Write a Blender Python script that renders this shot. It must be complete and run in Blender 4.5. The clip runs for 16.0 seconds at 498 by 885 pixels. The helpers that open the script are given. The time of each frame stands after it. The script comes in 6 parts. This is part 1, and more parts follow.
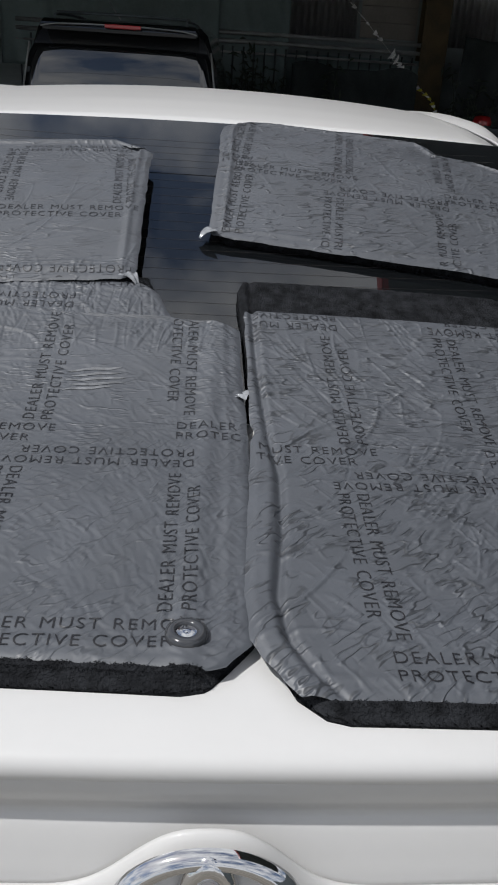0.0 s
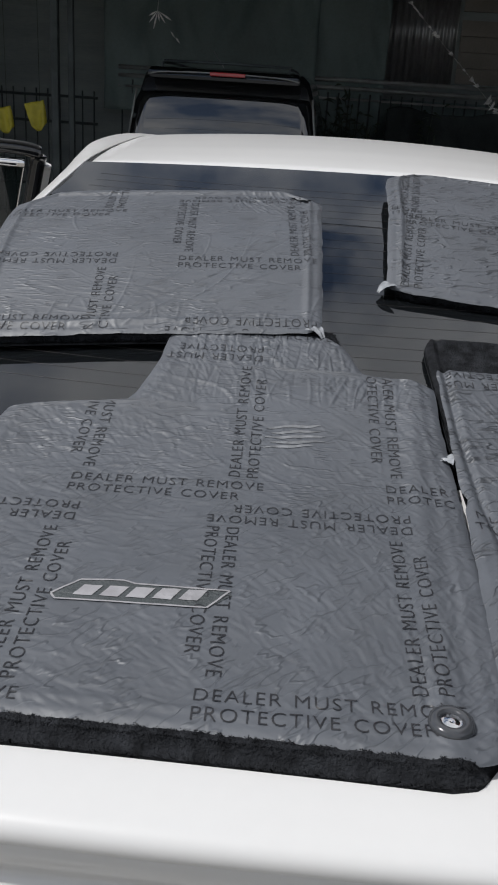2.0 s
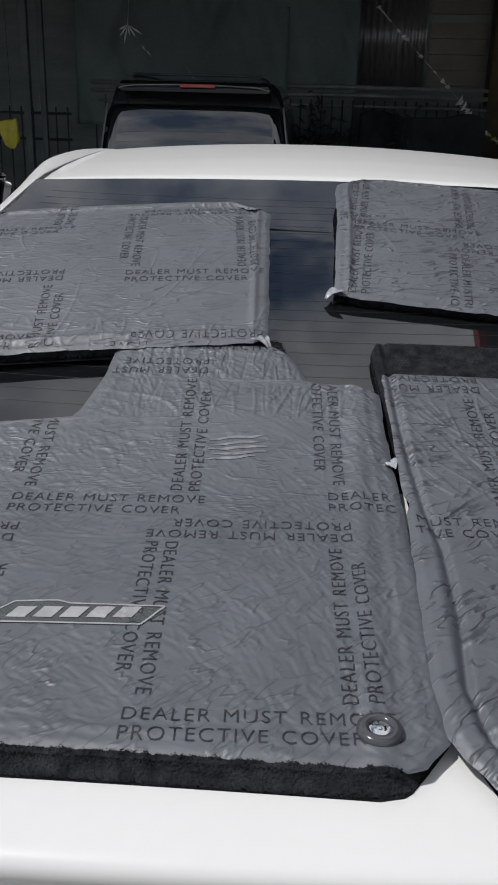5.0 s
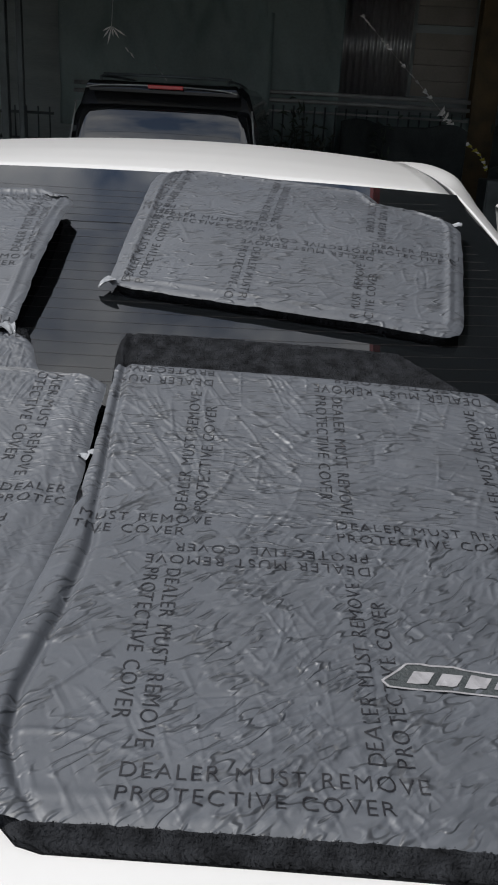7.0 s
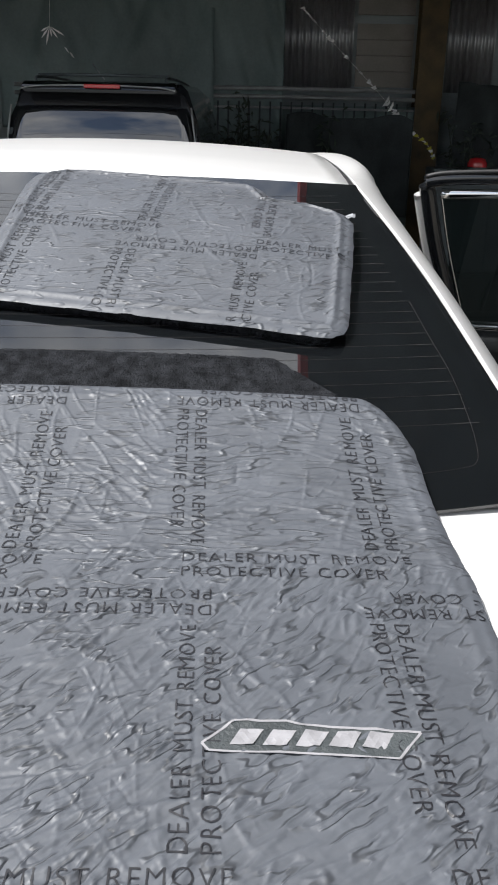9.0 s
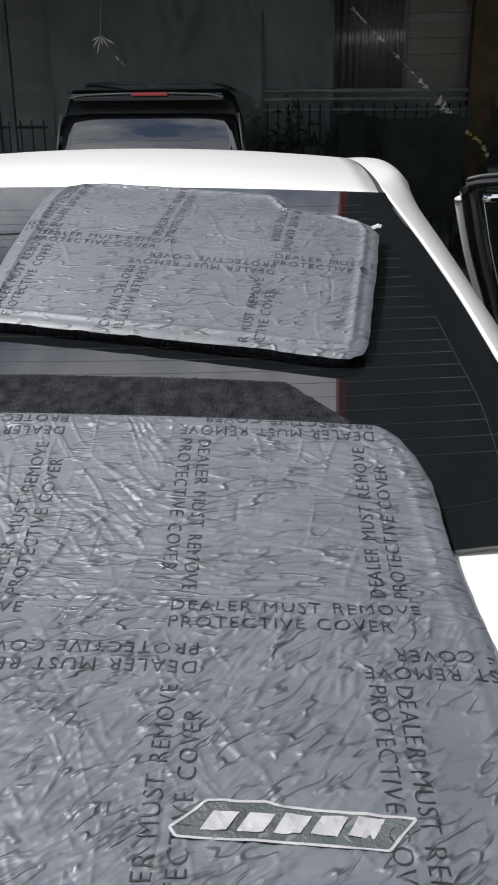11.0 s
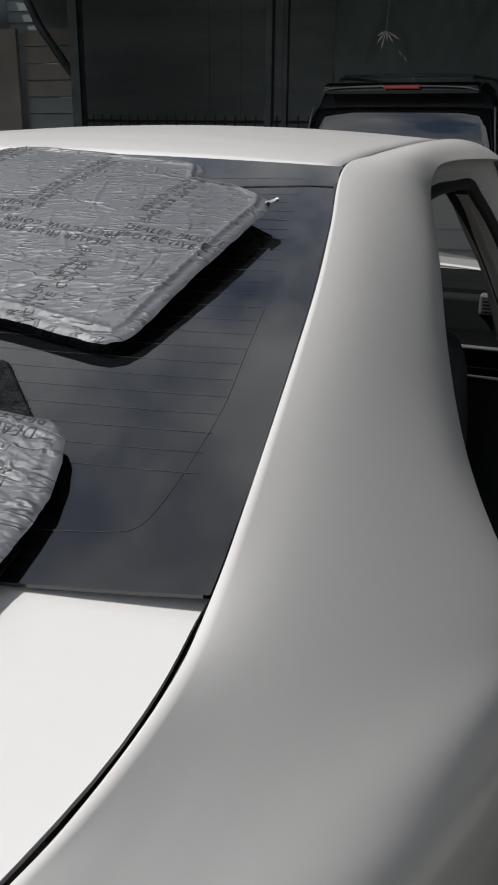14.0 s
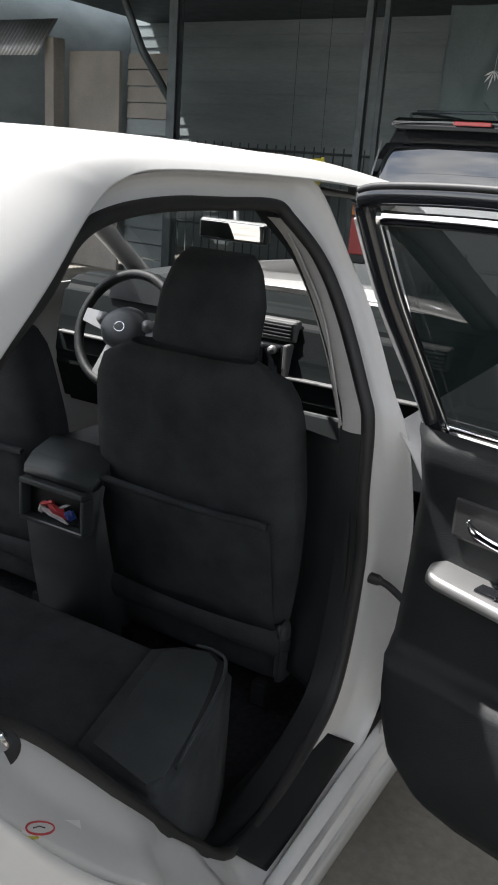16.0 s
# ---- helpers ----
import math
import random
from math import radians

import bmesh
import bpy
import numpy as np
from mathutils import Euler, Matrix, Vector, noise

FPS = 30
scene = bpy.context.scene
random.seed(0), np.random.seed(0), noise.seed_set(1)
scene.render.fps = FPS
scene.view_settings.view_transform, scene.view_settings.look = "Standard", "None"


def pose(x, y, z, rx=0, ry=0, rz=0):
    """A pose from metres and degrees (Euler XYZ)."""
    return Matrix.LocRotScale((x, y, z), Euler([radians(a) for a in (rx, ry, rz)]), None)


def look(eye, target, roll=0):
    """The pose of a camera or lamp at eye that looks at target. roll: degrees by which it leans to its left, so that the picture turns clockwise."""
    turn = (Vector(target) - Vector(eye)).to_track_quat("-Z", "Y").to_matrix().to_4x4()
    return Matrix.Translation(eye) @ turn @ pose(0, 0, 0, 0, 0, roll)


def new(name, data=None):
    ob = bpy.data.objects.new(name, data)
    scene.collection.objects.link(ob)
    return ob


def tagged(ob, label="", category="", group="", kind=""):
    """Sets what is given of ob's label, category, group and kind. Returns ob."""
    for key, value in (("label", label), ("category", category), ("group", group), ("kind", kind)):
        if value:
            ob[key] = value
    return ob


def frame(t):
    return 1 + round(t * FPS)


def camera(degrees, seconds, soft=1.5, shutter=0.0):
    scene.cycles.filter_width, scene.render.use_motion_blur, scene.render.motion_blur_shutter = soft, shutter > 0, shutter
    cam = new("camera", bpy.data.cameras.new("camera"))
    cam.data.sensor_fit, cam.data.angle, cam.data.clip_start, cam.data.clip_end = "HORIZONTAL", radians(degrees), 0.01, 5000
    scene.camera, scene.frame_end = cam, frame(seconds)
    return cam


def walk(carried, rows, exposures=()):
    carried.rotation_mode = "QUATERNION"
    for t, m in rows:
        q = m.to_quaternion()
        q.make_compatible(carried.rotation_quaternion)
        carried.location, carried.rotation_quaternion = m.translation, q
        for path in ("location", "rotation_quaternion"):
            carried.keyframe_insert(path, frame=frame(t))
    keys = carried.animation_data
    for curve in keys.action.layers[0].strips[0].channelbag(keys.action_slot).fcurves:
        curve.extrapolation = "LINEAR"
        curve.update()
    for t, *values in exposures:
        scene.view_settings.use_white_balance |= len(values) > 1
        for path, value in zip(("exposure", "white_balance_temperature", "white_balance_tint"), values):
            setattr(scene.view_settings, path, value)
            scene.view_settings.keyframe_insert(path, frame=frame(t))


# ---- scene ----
cam = camera(32.5, 16.0, 1.9)
PATH = [
    (0, (0.061, -0.436, 1.601), (0.102, 1.398, 0.804), 3.8),
    (0.5, (0.01, -0.422, 1.606), (-0.063, 1.429, 0.852), 2.8),
    (1, (-0.054, -0.423, 1.613), (-0.194, 1.436, 0.889), 2.6),
    (1.5, (-0.081, -0.422, 1.607), (-0.226, 1.437, 0.884), 3.3),
    (2, (-0.083, -0.41, 1.606), (-0.215, 1.449, 0.881), 3.8),
    (2.5, (-0.064, -0.405, 1.605), (-0.176, 1.456, 0.882), 3.7),
    (3, (-0.053, -0.409, 1.611), (-0.155, 1.454, 0.891), 3.4),
    (3.2, (-0.051, -0.42, 1.619), (-0.145, 1.441, 0.892), 3.1),
    (5.3, (-0.019, -0.393, 1.607), (-0.135, 1.475, 0.901), 1.5),
    (5.5, (0.022, -0.374, 1.6), (-0.089, 1.494, 0.894), 1.8),
    (6, (0.141, -0.369, 1.604), (0.031, 1.5, 0.902), 2.5),
    (6.5, (0.225, -0.366, 1.606), (0.116, 1.505, 0.908), 3.2),
    (7, (0.284, -0.348, 1.594), (0.175, 1.525, 0.901), 3.2),
    (7.5, (0.295, -0.298, 1.593), (0.237, 1.577, 0.899), 2.0),
    (8, (0.307, -0.254, 1.591), (0.316, 1.622, 0.898), 1.9),
    (8.5, (0.38, -0.265, 1.591), (0.372, 1.61, 0.896), 1.6),
    (9, (0.395, -0.26, 1.591), (0.357, 1.614, 0.894), 1.2),
    (9.2, (0.399, -0.26, 1.59), (0.354, 1.615, 0.897), 1.0),
    (11.3, (0.465, -0.182, 1.6), (0.273, 1.684, 0.906), 0.2),
    (11.5, (0.522, -0.174, 1.592), (0.31, 1.688, 0.892), 1.0),
    (12, (0.625, -0.169, 1.583), (0.162, 1.643, 0.873), 0.2),
    (12.5, (0.64, -0.114, 1.592), (0.082, 1.674, 0.888), -0.4),
    (13, (0.672, -0.056, 1.585), (0.059, 1.714, 0.884), 0.2),
    (13.5, (0.83, 0.003, 1.56), (0.067, 1.713, 0.857), 0.9),
    (14, (0.937, 0.084, 1.548), (0.158, 1.791, 0.856), 0.6),
    (14.5, (1.07, 0.104, 1.539), (0.278, 1.817, 0.878), 2.3),
    (15, (1.161, 0.278, 1.561), (0.349, 1.992, 0.923), 2.9),
    (15.5, (1.317, 0.447, 1.541), (0.34, 2.07, 0.9), 3.5),
    (16, (1.415, 0.626, 1.521), (0.389, 2.222, 0.887), 4.1),
]
EXPOSURES = [(0.0, 0.0, 6350, 10), (1.5, 0.08, 6350, 10), (3.0, 0.0, 6350, 10), (5.5, 0.08, 6350, 10), (7.0, 0.2, 6400, 10), (8.0, 0.80, 6400, 10), (9.0, 1.0, 6400, 10), (11.5, 0.82, 6400, 10), (12.0, 0.38, 6400, 10), (12.5, 0.22, 6400, 10), (13.5, 0.25, 6450, 10), (14.0, 0.17, 6500, 10), (14.5, 0.50, 6500, 10), (15.0, 0.85, 6550, 10), (15.5, 1.35, 6550, 10), (16.0, 2.0, 6500, 10)]
walk(cam, [(t, look(eye, target, roll)) for t, eye, target, roll in PATH], EXPOSURES)

# ---- daylight: sun from the left and high, broken cloud, the car half under a shed ----
SUN_TO = Vector((-0.70, -0.24, 1.30)).normalized()
world = bpy.data.worlds.new("sky")
scene.world = world
world.use_nodes = True
wn, wl = world.node_tree.nodes, world.node_tree.links
wn.clear()
sky = wn.new("ShaderNodeTexSky")
sky.sky_type, sky.sun_disc = "NISHITA", False
sky.sun_elevation = math.asin(SUN_TO.z)
sky.sun_rotation = math.atan2(SUN_TO.x, SUN_TO.y)
sky.dust_density = 1.5
wco = wn.new("ShaderNodeTexCoord")
wmap = wn.new("ShaderNodeMapping")
wmap.inputs["Scale"].default_value = (1.0, 1.0, 1.6)
cloud = wn.new("ShaderNodeTexNoise")
cloud.inputs["Scale"].default_value, cloud.inputs["Detail"].default_value = 3.1, 9.0
cloud.inputs["Roughness"].default_value = 0.58
ramp = wn.new("ShaderNodeValToRGB")
ramp.color_ramp.elements[0].position, ramp.color_ramp.elements[1].position = 0.36, 0.56
tone = wn.new("ShaderNodeTexNoise")
tone.inputs["Scale"].default_value, tone.inputs["Detail"].default_value = 5.0, 6.0
shade = wn.new("ShaderNodeMix")
shade.data_type = "RGBA"
shade.inputs[6].default_value, shade.inputs[7].default_value = (4.0, 4.2, 4.6, 1), (15.0, 15.0, 15.0, 1)
mixc = wn.new("ShaderNodeMix")
mixc.data_type = "RGBA"
back = wn.new("ShaderNodeBackground")
back.inputs["Strength"].default_value = 0.074
wout = wn.new("ShaderNodeOutputWorld")
wl.new(wco.outputs["Generated"], wmap.inputs["Vector"])
wl.new(wmap.outputs["Vector"], cloud.inputs["Vector"])
wl.new(wmap.outputs["Vector"], tone.inputs["Vector"])
wl.new(cloud.outputs["Fac"], ramp.inputs["Fac"])
wl.new(tone.outputs["Fac"], shade.inputs[0])
wl.new(ramp.outputs["Color"], mixc.inputs[0])
wl.new(sky.outputs["Color"], mixc.inputs[6])
wl.new(shade.outputs[2], mixc.inputs[7])
wl.new(mixc.outputs[2], back.inputs["Color"])
wl.new(back.outputs["Background"], wout.inputs["Surface"])

sun = new("sun", bpy.data.lights.new("sun", "SUN"))
sun.data.energy, sun.data.angle, sun.data.color = 3.2, radians(0.9), (1.0, 0.975, 0.94)
sun.matrix_world = look((0, 0, 12), Vector((0, 0, 12)) - SUN_TO)


# ---- materials ----
def material(name, color, rough=0.5, metal=0.0, spec=0.5, coat=0.0, vary=0.12, scale=6.0, bump=0.0, bump_scale=60.0,
             alpha=1.0, emit=None, sheen=0.0, ior=1.5, stretch=(1, 1, 1)):
    """A surface with grain at two scales: slow stains in the colour and a fine relief."""
    m = bpy.data.materials.new(name)
    m.use_nodes = True
    n, l = m.node_tree.nodes, m.node_tree.links
    p = n["Principled BSDF"]
    p.inputs["Roughness"].default_value, p.inputs["Metallic"].default_value = rough, metal
    p.inputs["Specular IOR Level"].default_value, p.inputs["Coat Weight"].default_value = spec, coat
    p.inputs["Coat Roughness"].default_value = 0.04
    p.inputs["Alpha"].default_value = alpha
    p.inputs["Sheen Weight"].default_value, p.inputs["IOR"].default_value = sheen, ior
    p.inputs["Base Color"].default_value = (*color, 1)
    co = n.new("ShaderNodeTexCoord")
    mp = n.new("ShaderNodeMapping")
    mp.inputs["Scale"].default_value = stretch
    l.new(co.outputs["Object"], mp.inputs["Vector"])
    if vary:
        slow = n.new("ShaderNodeTexNoise")
        slow.inputs["Scale"].default_value, slow.inputs["Detail"].default_value = scale, 7
        quick = n.new("ShaderNodeTexNoise")
        quick.inputs["Scale"].default_value, quick.inputs["Detail"].default_value = scale * 23, 3
        add = n.new("ShaderNodeMath")
        add.operation = "MULTIPLY_ADD"
        add.inputs[1].default_value = 0.35
        mul = n.new("ShaderNodeMapRange")
        mul.inputs["From Min"].default_value, mul.inputs["From Max"].default_value = 0.45, 0.9
        mul.inputs["To Min"].default_value, mul.inputs["To Max"].default_value = 1 - vary, 1 + vary
        tint = n.new("ShaderNodeVectorMath")
        tint.operation = "SCALE"
        tint.inputs[0].default_value = color
        l.new(mp.outputs["Vector"], slow.inputs["Vector"])
        l.new(mp.outputs["Vector"], quick.inputs["Vector"])
        l.new(quick.outputs["Fac"], add.inputs[0])
        l.new(slow.outputs["Fac"], add.inputs[2])
        l.new(add.outputs[0], mul.inputs["Value"])
        l.new(mul.outputs[0], tint.inputs["Scale"])
        l.new(tint.outputs[0], p.inputs["Base Color"])
    if bump:
        rel = n.new("ShaderNodeTexNoise")
        rel.inputs["Scale"].default_value, rel.inputs["Detail"].default_value = bump_scale, 5
        bm_ = n.new("ShaderNodeBump")
        bm_.inputs["Strength"].default_value, bm_.inputs["Distance"].default_value = bump, 0.004
        l.new(mp.outputs["Vector"], rel.inputs["Vector"])
        l.new(rel.outputs["Fac"], bm_.inputs["Height"])
        l.new(bm_.outputs["Normal"], p.inputs["Normal"])
    if emit:
        p.inputs["Emission Color"].default_value, p.inputs["Emission Strength"].default_value = (*emit[0], 1), emit[1]
    return m


PAINT = material("white_pearl_paint", (0.61, 0.604, 0.594), 0.36, spec=0.2, coat=0.35, vary=0.02, scale=3, bump=0.0)
GLASS = material("tinted_rear_glass", (0.006, 0.007, 0.008), 0.015, spec=0.5, ior=1.85, vary=0.0, alpha=0.93)
CLEAR = material("clear_green_glass", (0.02, 0.035, 0.033), 0.01, spec=0.5, vary=0.0, alpha=0.62)
SMOKED = material("smoked_door_glass", (0.010, 0.016, 0.016), 0.01, spec=0.5, vary=0.0, alpha=0.92)
DARKGLASS = material("privacy_glass", (0.008, 0.009, 0.011), 0.01, spec=0.5, ior=2.0, vary=0.0)
WIRE = material("heater_wire", (0.040, 0.033, 0.031), 0.4, vary=0.1)
RUBBER = material("black_rubber", (0.017, 0.017, 0.018), 0.55, bump=0.15, bump_scale=200)
CHROME = material("chrome", (0.75, 0.75, 0.76), 0.06, metal=1.0, vary=0.03)
FABRIC = material("black_seat_cloth", (0.043, 0.047, 0.050), 0.9, spec=0.25, vary=0.3, scale=12, bump=0.5, bump_scale=420)
LINING = material("black_door_lining", (0.013, 0.0145, 0.0155), 0.5, spec=0.25, vary=0.2, scale=9, bump=0.3, bump_scale=500)
VINYL = material("black_vinyl", (0.048, 0.053, 0.055), 0.38, spec=0.5, vary=0.2, scale=9, bump=0.3, bump_scale=500)
GREYVINYL = material("grey_side_vinyl", (0.050, 0.057, 0.059), 0.5, vary=0.2, scale=9, bump=0.3, bump_scale=420)
TRIMGREY = material("grey_pillar_trim", (0.31, 0.305, 0.295), 0.65, vary=0.06, bump=0.2, bump_scale=350)
SILVER = material("silver_trim", (0.24, 0.24, 0.24), 0.42, metal=0.6, vary=0.05)
DASH = material("grey_dashboard", (0.0075, 0.0095, 0.0098), 0.6, spec=0.10, vary=0.2, bump=0.2, bump_scale=300)
CARPET = material("black_carpet", (0.021, 0.0222, 0.025), 1.0, spec=0.08, vary=0.6, scale=70, bump=1.0, bump_scale=420)
INK = material("black_ink", (0.018, 0.018, 0.021), 0.4, vary=0.25, scale=40)
PALEMARK = material("pale_heel_mark", (0.155, 0.16, 0.168), 0.45, ior=1.6, vary=0.45, scale=90)
WHITEPRINT = material("white_stitch", (0.27, 0.265, 0.275), 0.6, vary=0.2, scale=60)
REDLENS = material("red_lens", (0.42, 0.02, 0.025), 0.15, coat=0.6, vary=0.08, scale=20)
AMBER = material("amber_lens", (0.75, 0.19, 0.015), 0.2, coat=0.5, vary=0.1)
SUVWHITE = material("white_suv_paint", (0.66, 0.67, 0.66), 0.35, coat=0.7, vary=0.05)
BLACKPAINT = material("black_gloss", (0.012, 0.013, 0.015), 0.12, coat=0.6, vary=0.1)
TYRE = material("tyre_rubber", (0.02, 0.02, 0.02), 0.8, bump=0.3)
ALLOY = material("alloy_rim", (0.45, 0.45, 0.46), 0.3, metal=0.9, vary=0.05)
CONCRETE = material("oily_concrete", (0.172, 0.158, 0.134), 0.75, vary=0.45, scale=1.7, bump=0.5, bump_scale=45)
TARP = material("dark_green_tarp", (0.125, 0.17, 0.172), 0.55, vary=0.2, scale=1.2, bump=0.6, bump_scale=4)
DARKCLOTH = material("black_shade_cloth", (0.040, 0.047, 0.049), 0.85, spec=0.15, vary=0.35, scale=2.5, bump=0.6, bump_scale=14)
SHEET = material("galvanised_sheet", (0.34, 0.35, 0.355), 0.30, metal=0.6, vary=0.35, scale=1.5, stretch=(1, 1, 0.3))
PALESHEET = material("pale_sheet", (0.22, 0.205, 0.185), 0.6, vary=0.2, scale=2.0)
SIDING = material("grey_siding", (0.23, 0.265, 0.27), 0.75, vary=0.2, scale=1.5, stretch=(0.3, 1, 2))
STEEL = material("dark_steel", (0.07, 0.085, 0.09), 0.55, metal=0.3, vary=0.35, scale=5)
PALEPIPE = material("pale_pipe", (0.27, 0.28, 0.28), 0.5, metal=0.3, vary=0.3, scale=4)
YELLOWPOST = material("ochre_post", (0.075, 0.05, 0.018), 0.65, vary=0.45, scale=4)
YELLOW = material("yellow_plastic", (0.50, 0.44, 0.04), 0.5, vary=0.2, scale=12)
REDPAINT = material("red_fascia_paint", (0.30, 0.03, 0.03), 0.5, vary=0.2, scale=3)
LEAF = material("dusty_leaf", (0.035, 0.05, 0.035), 0.6, vary=0.5, scale=30)
CABLE = material("black_cable", (0.01, 0.01, 0.01), 0.6, vary=0.0)
PAPER = material("white_sticker", (0.72, 0.72, 0.70), 0.5, vary=0.05)
REDPRINT = material("red_print", (0.55, 0.04, 0.05), 0.5, vary=0.05)
BLUEPRINT = material("blue_wrapper", (0.03, 0.07, 0.30), 0.35, vary=0.05)
PLATE = material("plate_white", (0.55, 0.57, 0.56), 0.5, vary=0.08)
MIRROR = material("mirror_glass", (0.85, 0.86, 0.86), 0.01, metal=1.0, vary=0.0)
# Clear plastic given a near-white base colour in place of its sun glints.
GLINTFILM = material("glint_white_plastic", (0.90, 0.90, 0.90), 0.12, spec=0.8, vary=0.3, scale=8)


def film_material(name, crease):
    """Frosted protective film over black carpet: grey where it stands off the pile, with crease shade and clinging pile
    put into the base colour.
    """
    m = material(name, (0.076, 0.0825, 0.0945), 0.45, spec=0.5, ior=1.6, vary=0.14, scale=11)
    n, l = m.node_tree.nodes, m.node_tree.links
    p = n["Principled BSDF"]
    co = n.new("ShaderNodeTexCoord")

    def noise(scale, detail, source):
        node = n.new("ShaderNodeTexNoise")
        node.inputs["Scale"].default_value, node.inputs["Detail"].default_value = scale, detail
        l.new(source, node.inputs["Vector"])
        return node.outputs["Fac"]

    def span(value, lo, hi, to_lo, to_hi):
        node = n.new("ShaderNodeMapRange")
        node.interpolation_type = "SMOOTHSTEP"
        for key, number in (("From Min", lo), ("From Max", hi), ("To Min", to_lo), ("To Max", to_hi)):
            node.inputs[key].default_value = number
        l.new(value, node.inputs["Value"])
        return node.outputs[0]

    def calc(kind, one, two):
        node = n.new("ShaderNodeMath")
        node.operation = kind
        for k, v in enumerate((one, two)):
            if isinstance(v, (int, float)):
                node.inputs[k].default_value = v
            else:
                l.new(v, node.inputs[k])
        return node.outputs[0]

    where = co.outputs["Object"]
    l.new(span(noise(26, 5, where), 0.3, 0.7, 0.46, 0.60), p.inputs["Roughness"])
    bend = n.new("ShaderNodeTexNoise")
    bend.inputs["Scale"].default_value, bend.inputs["Detail"].default_value = 6.5, 1
    amount = n.new("ShaderNodeVectorMath")
    amount.operation = "SCALE"
    amount.inputs["Scale"].default_value = 0.035
    moved = n.new("ShaderNodeVectorMath")
    l.new(where, bend.inputs["Vector"])
    l.new(bend.outputs["Color"], amount.inputs[0])
    l.new(where, moved.inputs[0])
    l.new(amount.outputs["Vector"], moved.inputs[1])

    def folds(turn, along, across):
        """Noise drawn out along one direction, from 0 to 1."""
        mp = n.new("ShaderNodeMapping")
        mp.vector_type = "TEXTURE"
        mp.inputs["Rotation"].default_value = (0, 0, math.radians(turn))
        mp.inputs["Scale"].default_value = (1 / along, 1 / across, 1 / along)
        l.new(moved.outputs["Vector"], mp.inputs["Vector"])
        return noise(1.0, 1.4, mp.outputs["Vector"])

    patch = noise(5.5, 2, where)
    axis = n.new("ShaderNodeSeparateXYZ")
    l.new(where, axis.inputs[0])
    # Folds lie across the mat at its upper end and slantwise below.
    choice = span(calc("ADD", axis.outputs["Y"], calc("MULTIPLY", patch, 0.5)), 0.60, 0.68, 1, 0)
    one, two = folds(42, 30, 92), folds(9, 24, 96)
    mixed = calc("ADD", calc("MULTIPLY", one, choice), calc("MULTIPLY", two, calc("SUBTRACT", 1.0, choice)))
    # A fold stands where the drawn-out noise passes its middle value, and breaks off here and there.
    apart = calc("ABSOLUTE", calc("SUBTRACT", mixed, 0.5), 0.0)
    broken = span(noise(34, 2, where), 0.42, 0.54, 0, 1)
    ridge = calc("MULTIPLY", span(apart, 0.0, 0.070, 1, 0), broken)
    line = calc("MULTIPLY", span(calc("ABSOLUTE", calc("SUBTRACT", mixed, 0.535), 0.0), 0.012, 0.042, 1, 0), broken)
    height = calc("ADD", calc("ADD", ridge, calc("MULTIPLY", mixed, 0.5)), calc("MULTIPLY", noise(150, 4, where), 0.24))
    fold = n.new("ShaderNodeBump")
    fold.inputs["Distance"].default_value = 0.0016
    l.new(span(patch, 0.36, 0.60, 0.10 + 0.30 * crease, 0.30 + 0.40 * crease), fold.inputs["Strength"])
    l.new(height, fold.inputs["Height"])
    l.new(fold.outputs["Normal"], p.inputs["Normal"])
    # Fold shade and clinging film, painted as dark lines in the base colour.
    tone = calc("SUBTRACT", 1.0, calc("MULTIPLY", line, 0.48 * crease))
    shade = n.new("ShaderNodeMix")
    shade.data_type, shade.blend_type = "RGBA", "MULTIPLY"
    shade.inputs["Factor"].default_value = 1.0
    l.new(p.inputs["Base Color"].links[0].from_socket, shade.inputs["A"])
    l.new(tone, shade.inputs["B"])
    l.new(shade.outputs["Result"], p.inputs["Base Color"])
    return m


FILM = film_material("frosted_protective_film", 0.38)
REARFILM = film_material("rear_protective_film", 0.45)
# Same film at its tips, base colour raised to imitate the glint.
TIPFILM = material("glint_film_tip", (0.26, 0.27, 0.285), 0.18, ior=1.6, vary=0.5, scale=60, bump=0.6, bump_scale=110)
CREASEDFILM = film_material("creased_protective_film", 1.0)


# ---- building helpers ----
def mesh_object(name, verts, faces, mat, parent=None, label="", smooth=True):
    me = bpy.data.meshes.new(name)
    me.from_pydata([tuple(v) for v in verts], [], [tuple(int(i) for i in fc) for fc in faces])
    me.materials.append(mat)
    if smooth:
        me.polygons.foreach_set("use_smooth", [True] * len(me.polygons))
    me.update()
    ob = new(name, me)
    ob.parent = parent
    if label:
        ob["label"] = label
    return ob


def part(name, bm, mat, parent=None, label="", smooth=False):
    me = bpy.data.meshes.new(name)
    bmesh.ops.recalc_face_normals(bm, faces=bm.faces)
    bm.to_mesh(me)
    bm.free()
    me.materials.append(mat)
    if smooth:
        me.polygons.foreach_set("use_smooth", [True] * len(me.polygons))
    ob = new(name, me)
    ob.parent = parent
    if label:
        ob["label"] = label
    return ob


def thing(name, label, category, at=None, group="", kind=""):
    ob = new(name)
    ob.empty_display_size = 0.1
    if at is not None:
        ob.matrix_world = at
    return tagged(ob, label, category, group, kind)


def grid_faces(nu, nv, wrap=False):
    out = []
    for i in range(nu - 1):
        for j in range(nv if wrap else nv - 1):
            k = (j + 1) % nv
            out.append((i * nv + j, i * nv + k, (i + 1) * nv + k, (i + 1) * nv + j))
    return out


